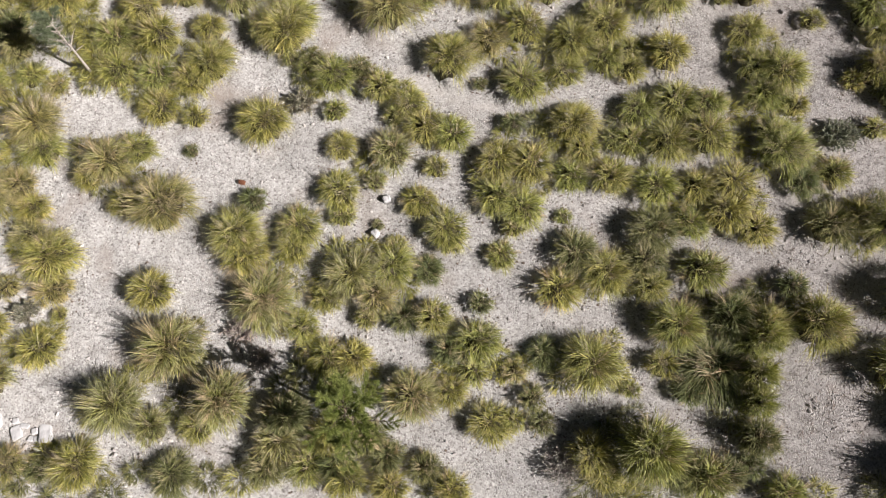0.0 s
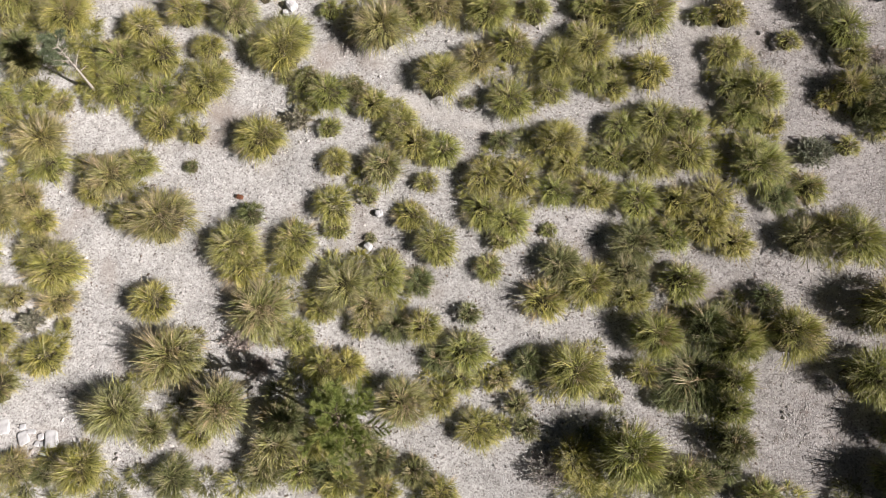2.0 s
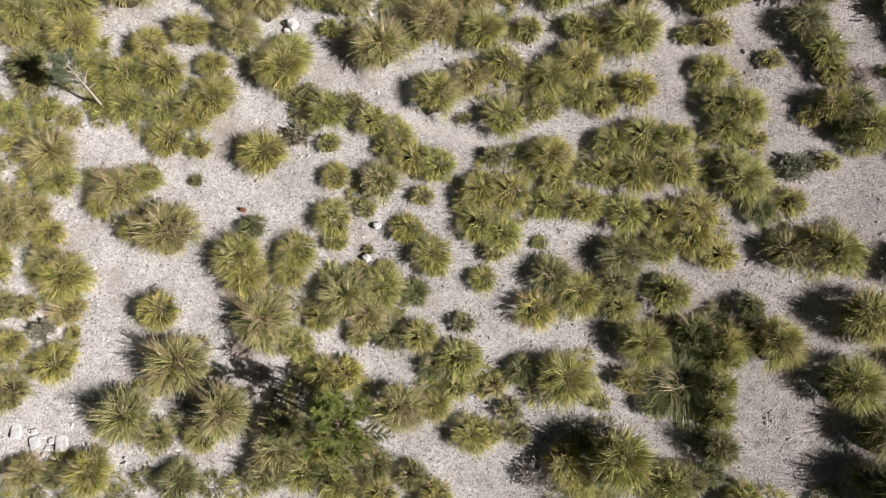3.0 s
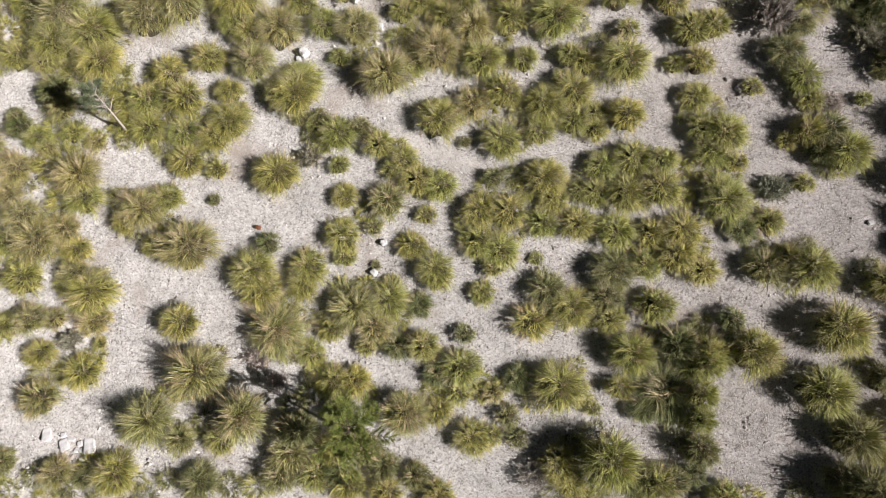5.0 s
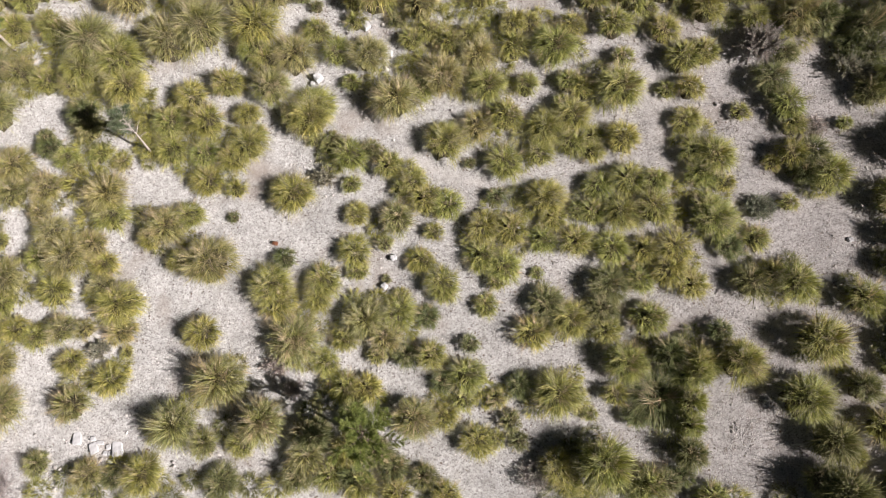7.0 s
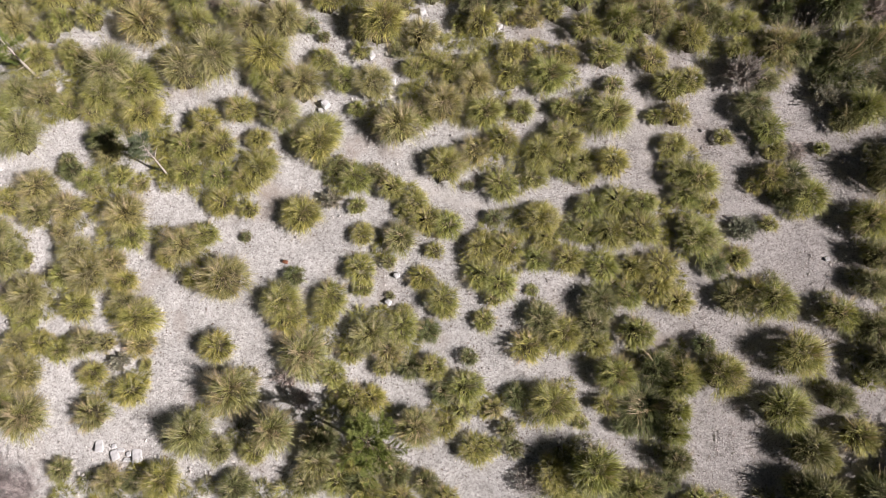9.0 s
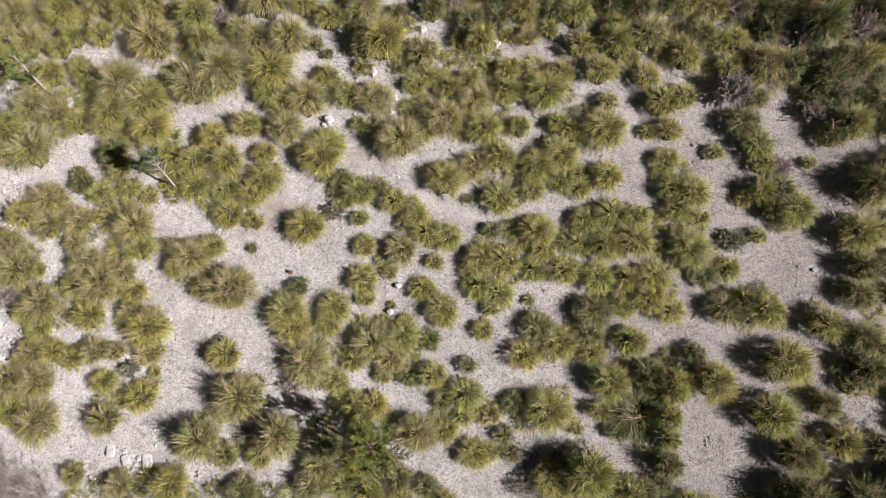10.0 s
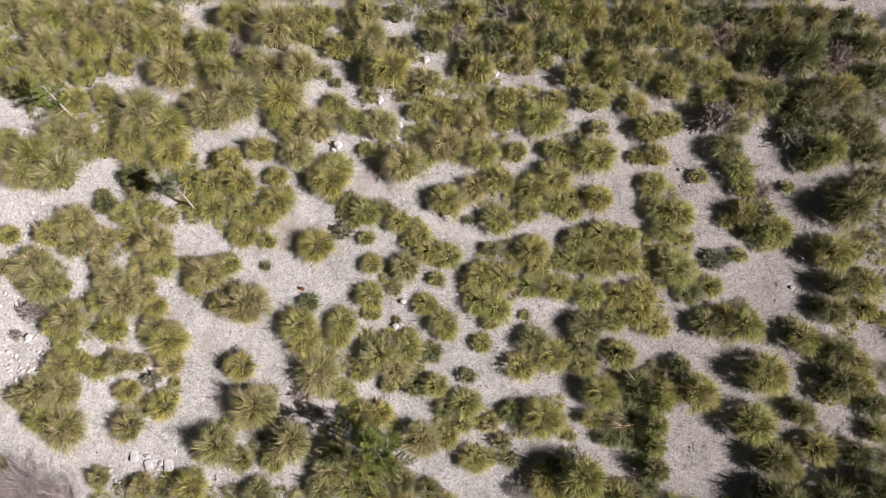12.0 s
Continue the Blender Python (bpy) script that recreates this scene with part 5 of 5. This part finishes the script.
def shrub(x, y, radius, height, leaves, twig_count, leaf_count, label, name="shrub", twig_mat=TWIG, thick=0.006, tangle=0.13):
    """A dense little shrub: many forked twigs from one root and small leaves along them."""
    ob = thing(name, x, y, label, "shrub")
    twigs, ends = [], []
    for k in range(twig_count):
        a, out = rng.random() * math.tau, math.sqrt(rng.random())
        way = Vector((math.cos(a) * out * radius, math.sin(a) * out * radius, height * rng.uniform(0.55, 1.0) * (1.15 - 0.55 * out)))
        path = stem_path(Vector((0.12 * way.x, 0.12 * way.y, -0.03)), way, way.length * 0.8, tangle, steps=4)
        twigs.append(tube(path, [thick, thick * 0.85, thick * 0.7, thick * 0.5, thick * 0.3], 3))
        for _ in range(3):
            fork = stem_path(path[rng.integers(1, 4)], path[4] - path[2] + Vector(rng.normal(0, 0.12, 3)), way.length * rng.uniform(0.25, 0.45), tangle * 1.5, steps=3)
            twigs.append(tube(fork, [thick * 0.6, thick * 0.5, thick * 0.4, thick * 0.25], 3))
            ends.append((fork[0], fork[3]))
        ends.append((path[2], path[4]))
    part("branchwork", mesh_from("branchwork", *joined(twigs), twig_mat), ob)
    if leaf_count:
        v, f, uv = sprays(ends, leaf_count * 2, 0.055, 0.018, 0.45)
        part("foliage", mesh_from("foliage", v, f, leaves, uv), ob)
    return ob


GREY = "grey half-dead scrub bush with fine dry twigs"
DUSKY = "low grey-green scrub bush with tiny leaves on gravel"
shrub(8.05, 6.05, 0.58, 1.05, SCRUB, 80, 9000, GREY)
shrub(-6.52, 8.85, 0.42, 0.65, SCRUB, 90, 2400, GREY)
shrub(9.94, 7.4, 0.60, 0.85, SCRUB, 100, 4500, GREY)
shrub(8.44, 8.45, 0.55, 0.8, SCRUB, 80, 3500, GREY)
shrub(11.75, 7.7, 0.6, 0.8, SCRUB, 80, 3500, GREY)
shrub(10.9, 5.9, 0.5, 0.8, SCRUB, 80, 3000, GREY)
shrub(10.3, 5.4, 0.55, 0.7, HEATH, 80, 3000, DUSKY)
shrub(11.2, 6.3, 0.5, 0.8, SCRUB, 80, 3000, GREY)
shrub(9.30, 3.95, 0.38, 0.35, SCRUB, 80, 1300, GREY)
shrub(7.80, 2.05, 0.42, 0.42, HEATH, 80, 2600, DUSKY)
shrub(-2.93, 3.10, 0.36, 0.35, HEATH, 70, 2000, DUSKY)
shrub(-3.97, -1.40, 0.40, 0.35, SCRUB, 90, 900, GREY)
shrub(-8.45, -1.00, 0.30, 0.35, HEATH, 60, 1700, DUSKY)
shrub(-12.25, 1.05, 0.50, 0.40, SCRUB, 110, 1500, GREY)
shrub(-12.75, 0.35, 0.22, 0.2, SCRUB, 50, 500, GREY)
shrub(2.25, -3.95, 0.45, 0.5, SCRUB, 110, 700, GREY)
shrub(0.47, 8.95, 0.40, 0.4, SCRUB, 80, 1500, GREY)
shrub(1.95, 9.7, 0.55, 0.55, SCRUB, 90, 2200, GREY)
shrub(-3.55, -1.95, 0.34, 0.3, SCRUB, 80, 300, GREY)
shrub(-11.95, -3.95, 1.45, 1.55, SCRUB, 330, 0, "large leafless shrub of tangled bleached twigs", name="bare_shrub", thick=0.006, tangle=0.3)
shrub(-10.75, -4.15, 0.95, 0.95, SCRUB, 200, 0, "leafless shrub of tangled bleached twigs", name="bare_shrub", thick=0.006, tangle=0.3)


# ---- gravel and litter ----
def scattered(count, low, high, x0, x1, y0, y1, squash, shape, spare=0.55, fringe=False):
    """Small stones strewn over the open ground, none inside the tussocks."""
    tufts = np.array(PLANTED)
    spots = np.stack([rng.uniform(x0, x1, count), rng.uniform(y0, y1, count)], 1)
    if fringe:
        host = tufts[rng.integers(0, len(tufts), count)]
        bearing, away = rng.random(count) * math.tau, host[:, 2] * (0.80 + 0.62 * rng.random(count) ** 1.5)
        spots = host[:, :2] + np.stack([np.cos(bearing) * away, np.sin(bearing) * away], 1)
    keep = np.array([noise.noise(Vector((a * 0.8, b * 0.8, 3.0))) > -0.55 + 0.75 * rng.random() and rng.random() > 1.3 * trodden(a, b) for a, b in spots])
    for tx, ty, tr in tufts:
        keep &= np.hypot(spots[:, 0] - tx, spots[:, 1] - ty) > tr * spare
    spots = spots[keep]
    n = len(spots)
    base, tris = shape
    k = len(base)
    size = low * (high / low) ** (rng.random(n) ** 2.2)
    turn = rng.random(n) * math.tau
    v = base[None] * (1 + rng.normal(0, 0.22, (n, k, 1))) * size[:, None, None] * 0.5
    v = v * np.stack([rng.uniform(0.8, 1.35, n), rng.uniform(0.7, 1.0, n), rng.uniform(*squash, n)], 1)[:, None]
    c, s = np.cos(turn)[:, None], np.sin(turn)[:, None]
    v = np.stack([v[..., 0] * c - v[..., 1] * s, v[..., 0] * s + v[..., 1] * c, v[..., 2]], 2)
    heights = np.array([hill(a, b) for a, b in spots])
    v[..., 0] += spots[:, 0, None]
    v[..., 1] += spots[:, 1, None]
    v[..., 2] += (heights + size * 0.2)[:, None]
    faces = (np.arange(n)[:, None, None] * k + np.array(tris)[None]).reshape(-1, 3)
    return v.reshape(-1, 3).tolist(), faces.tolist()


def solid(kind):
    bm = bmesh.new()
    if kind == "ico":
        bmesh.ops.create_icosphere(bm, subdivisions=1, radius=1.0)
    else:
        bmesh.ops.create_cone(bm, cap_ends=False, segments=4, radius1=1.0, radius2=0.0, depth=1.2)
        bmesh.ops.remove_doubles(bm, verts=bm.verts[:], dist=0.001)
        next(v for v in bm.verts if v.co.z > 0).co.x += 0.3
    bmesh.ops.triangulate(bm, faces=bm.faces[:])
    base = np.array([v.co[:] for v in bm.verts])
    tris = [[v.index for v in f.verts] for f in bm.faces]
    bm.free()
    return base, tris


def outer_field():
    """The same grass going on over the hillside beyond the nearer patch, thickest along its upper edge, joined into one object for each colour."""
    taken = []
    for k in range(111):
        x, y = -16.0 + 27.2 * (k % 37) / 36 + rng.uniform(-0.3, 0.3), 10.5 + 0.8 * (k // 37) + rng.uniform(-0.3, 0.3)
        taken.append((x, y, rng.uniform(0.46, 0.70), 330, 0.018, 1.0))
    for k in range(22):
        taken.append((3.0 + 0.42 * k + rng.uniform(-0.2, 0.2), 9.75 + 0.35 * (k % 2) + rng.uniform(-0.15, 0.15), rng.uniform(0.42, 0.60), 520, 0.013, 1.5))
    for k in range(60):
        taken.append((-14.0 + 28.0 * (k % 30) / 29 + rng.uniform(-0.4, 0.4), -6.3 - 1.1 * (k // 30) + rng.uniform(-0.4, 0.4), rng.uniform(0.40, 0.70), 330, 0.017, 1.0))
    while len(taken) < 400:
        x, y = rng.uniform(-26, 26), rng.uniform(-15, 25)
        if -16.4 < x < 14.0 and -8.0 < y < 12.4 or x > 11.0 and 9.0 < y < 14.0 or any(math.hypot(x - a, y - b) < 0.75 for a, b, *rest in taken):
            continue
        taken.append((x, y, rng.uniform(0.40, 0.78), 240, 0.020, 1.0))
    # the upper right part takes the dark copy, its deep shade put into the colour
    for colour, words in (("green", "olive-green"), ("dark", "shade-deepened green")):
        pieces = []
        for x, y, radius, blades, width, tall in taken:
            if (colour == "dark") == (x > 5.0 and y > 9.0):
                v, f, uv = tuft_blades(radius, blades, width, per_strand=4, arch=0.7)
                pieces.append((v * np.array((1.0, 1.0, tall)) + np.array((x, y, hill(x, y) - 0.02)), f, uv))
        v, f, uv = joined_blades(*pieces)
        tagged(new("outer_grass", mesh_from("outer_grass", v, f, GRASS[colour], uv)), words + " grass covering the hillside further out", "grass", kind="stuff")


outer_field()
AREA = (-15.0, 14.0, -5.8, 12.0)
for name, words, mat, count, low, high, squash, kind in (
    ("gravel", "loose pale limestone pebbles strewn on the ground", PEBBLE, 13000, 0.026, 0.078, (0.4, 0.7), "ico"),
    ("grit", "fine pale limestone chips strewn on the ground", PEBBLE, 60000, 0.014, 0.046, (0.3, 0.6), "chip"),
    ("leaf_litter", "dark brown bits of dead leaf on gravel", LITTER, 34000, 0.022, 0.065, (0.2, 0.5), "chip"),
):
    v, f = scattered(count, low, high, *AREA, squash, solid(kind), fringe=name == "leaf_litter")
    tagged(new(name, mesh_from(name, v, f, mat)), words, "gravel" if name != "leaf_litter" else "litter", kind="stuff")
v, f = scattered(46000, 0.018, 0.048, 4.5, 13.5, -5.5, 5.0, (0.3, 0.6), solid("chip"))
tagged(new("coarse_gravel", mesh_from("coarse_gravel", v, f, PEBBLE)), "coarse greyish limestone gravel between tussocks", "gravel", kind="stuff")
for x0, x1, y0, y1, count in ((-15.0, -11.6, -1.5, 4.2, 1500), (-2.6, 2.2, 5.4, 8.6, 520), (-9.6, -5.2, -5.6, -3.4, 420)):
    v, f = scattered(count, 0.035, 0.13, x0, x1, y0, y1, (0.5, 0.8), solid("ico"))
    tagged(new("rubble", mesh_from("rubble", v, f, PEBBLE)), "loose white limestone rubble lying between tussocks", "gravel", kind="stuff")


def twig_litter(count):
    """Thin dry twigs and dead blades strewn flat over the coarser gravel."""
    tufts = np.array(PLANTED)
    spots = np.stack([rng.uniform(4.5, 12.5, count), rng.uniform(-5.2, 4.8, count)], 1)
    keep = np.ones(count, dtype=bool)
    for tx, ty, tr in tufts:
        keep &= np.hypot(spots[:, 0] - tx, spots[:, 1] - ty) > tr * 0.6
    spots = spots[keep]
    n = len(spots)
    roots = np.array([(a, b, hill(a, b) + 0.012) for a, b in spots])
    return ribbons(roots, rng.random(n) * math.tau, rng.uniform(0.0, 0.25, n), rng.uniform(0.05, 0.20, n), rng.uniform(0.0, 0.5, n),
                   rng.uniform(0.005, 0.011, n), rng.normal(0, 0.4, n), steps=2)


v, f, uv = twig_litter(5200)
tagged(new("twig_litter", mesh_from("twig_litter", v, f, LITTER, uv)), "thin dry twigs and dead blades lying on gravel", "litter", kind="stuff")
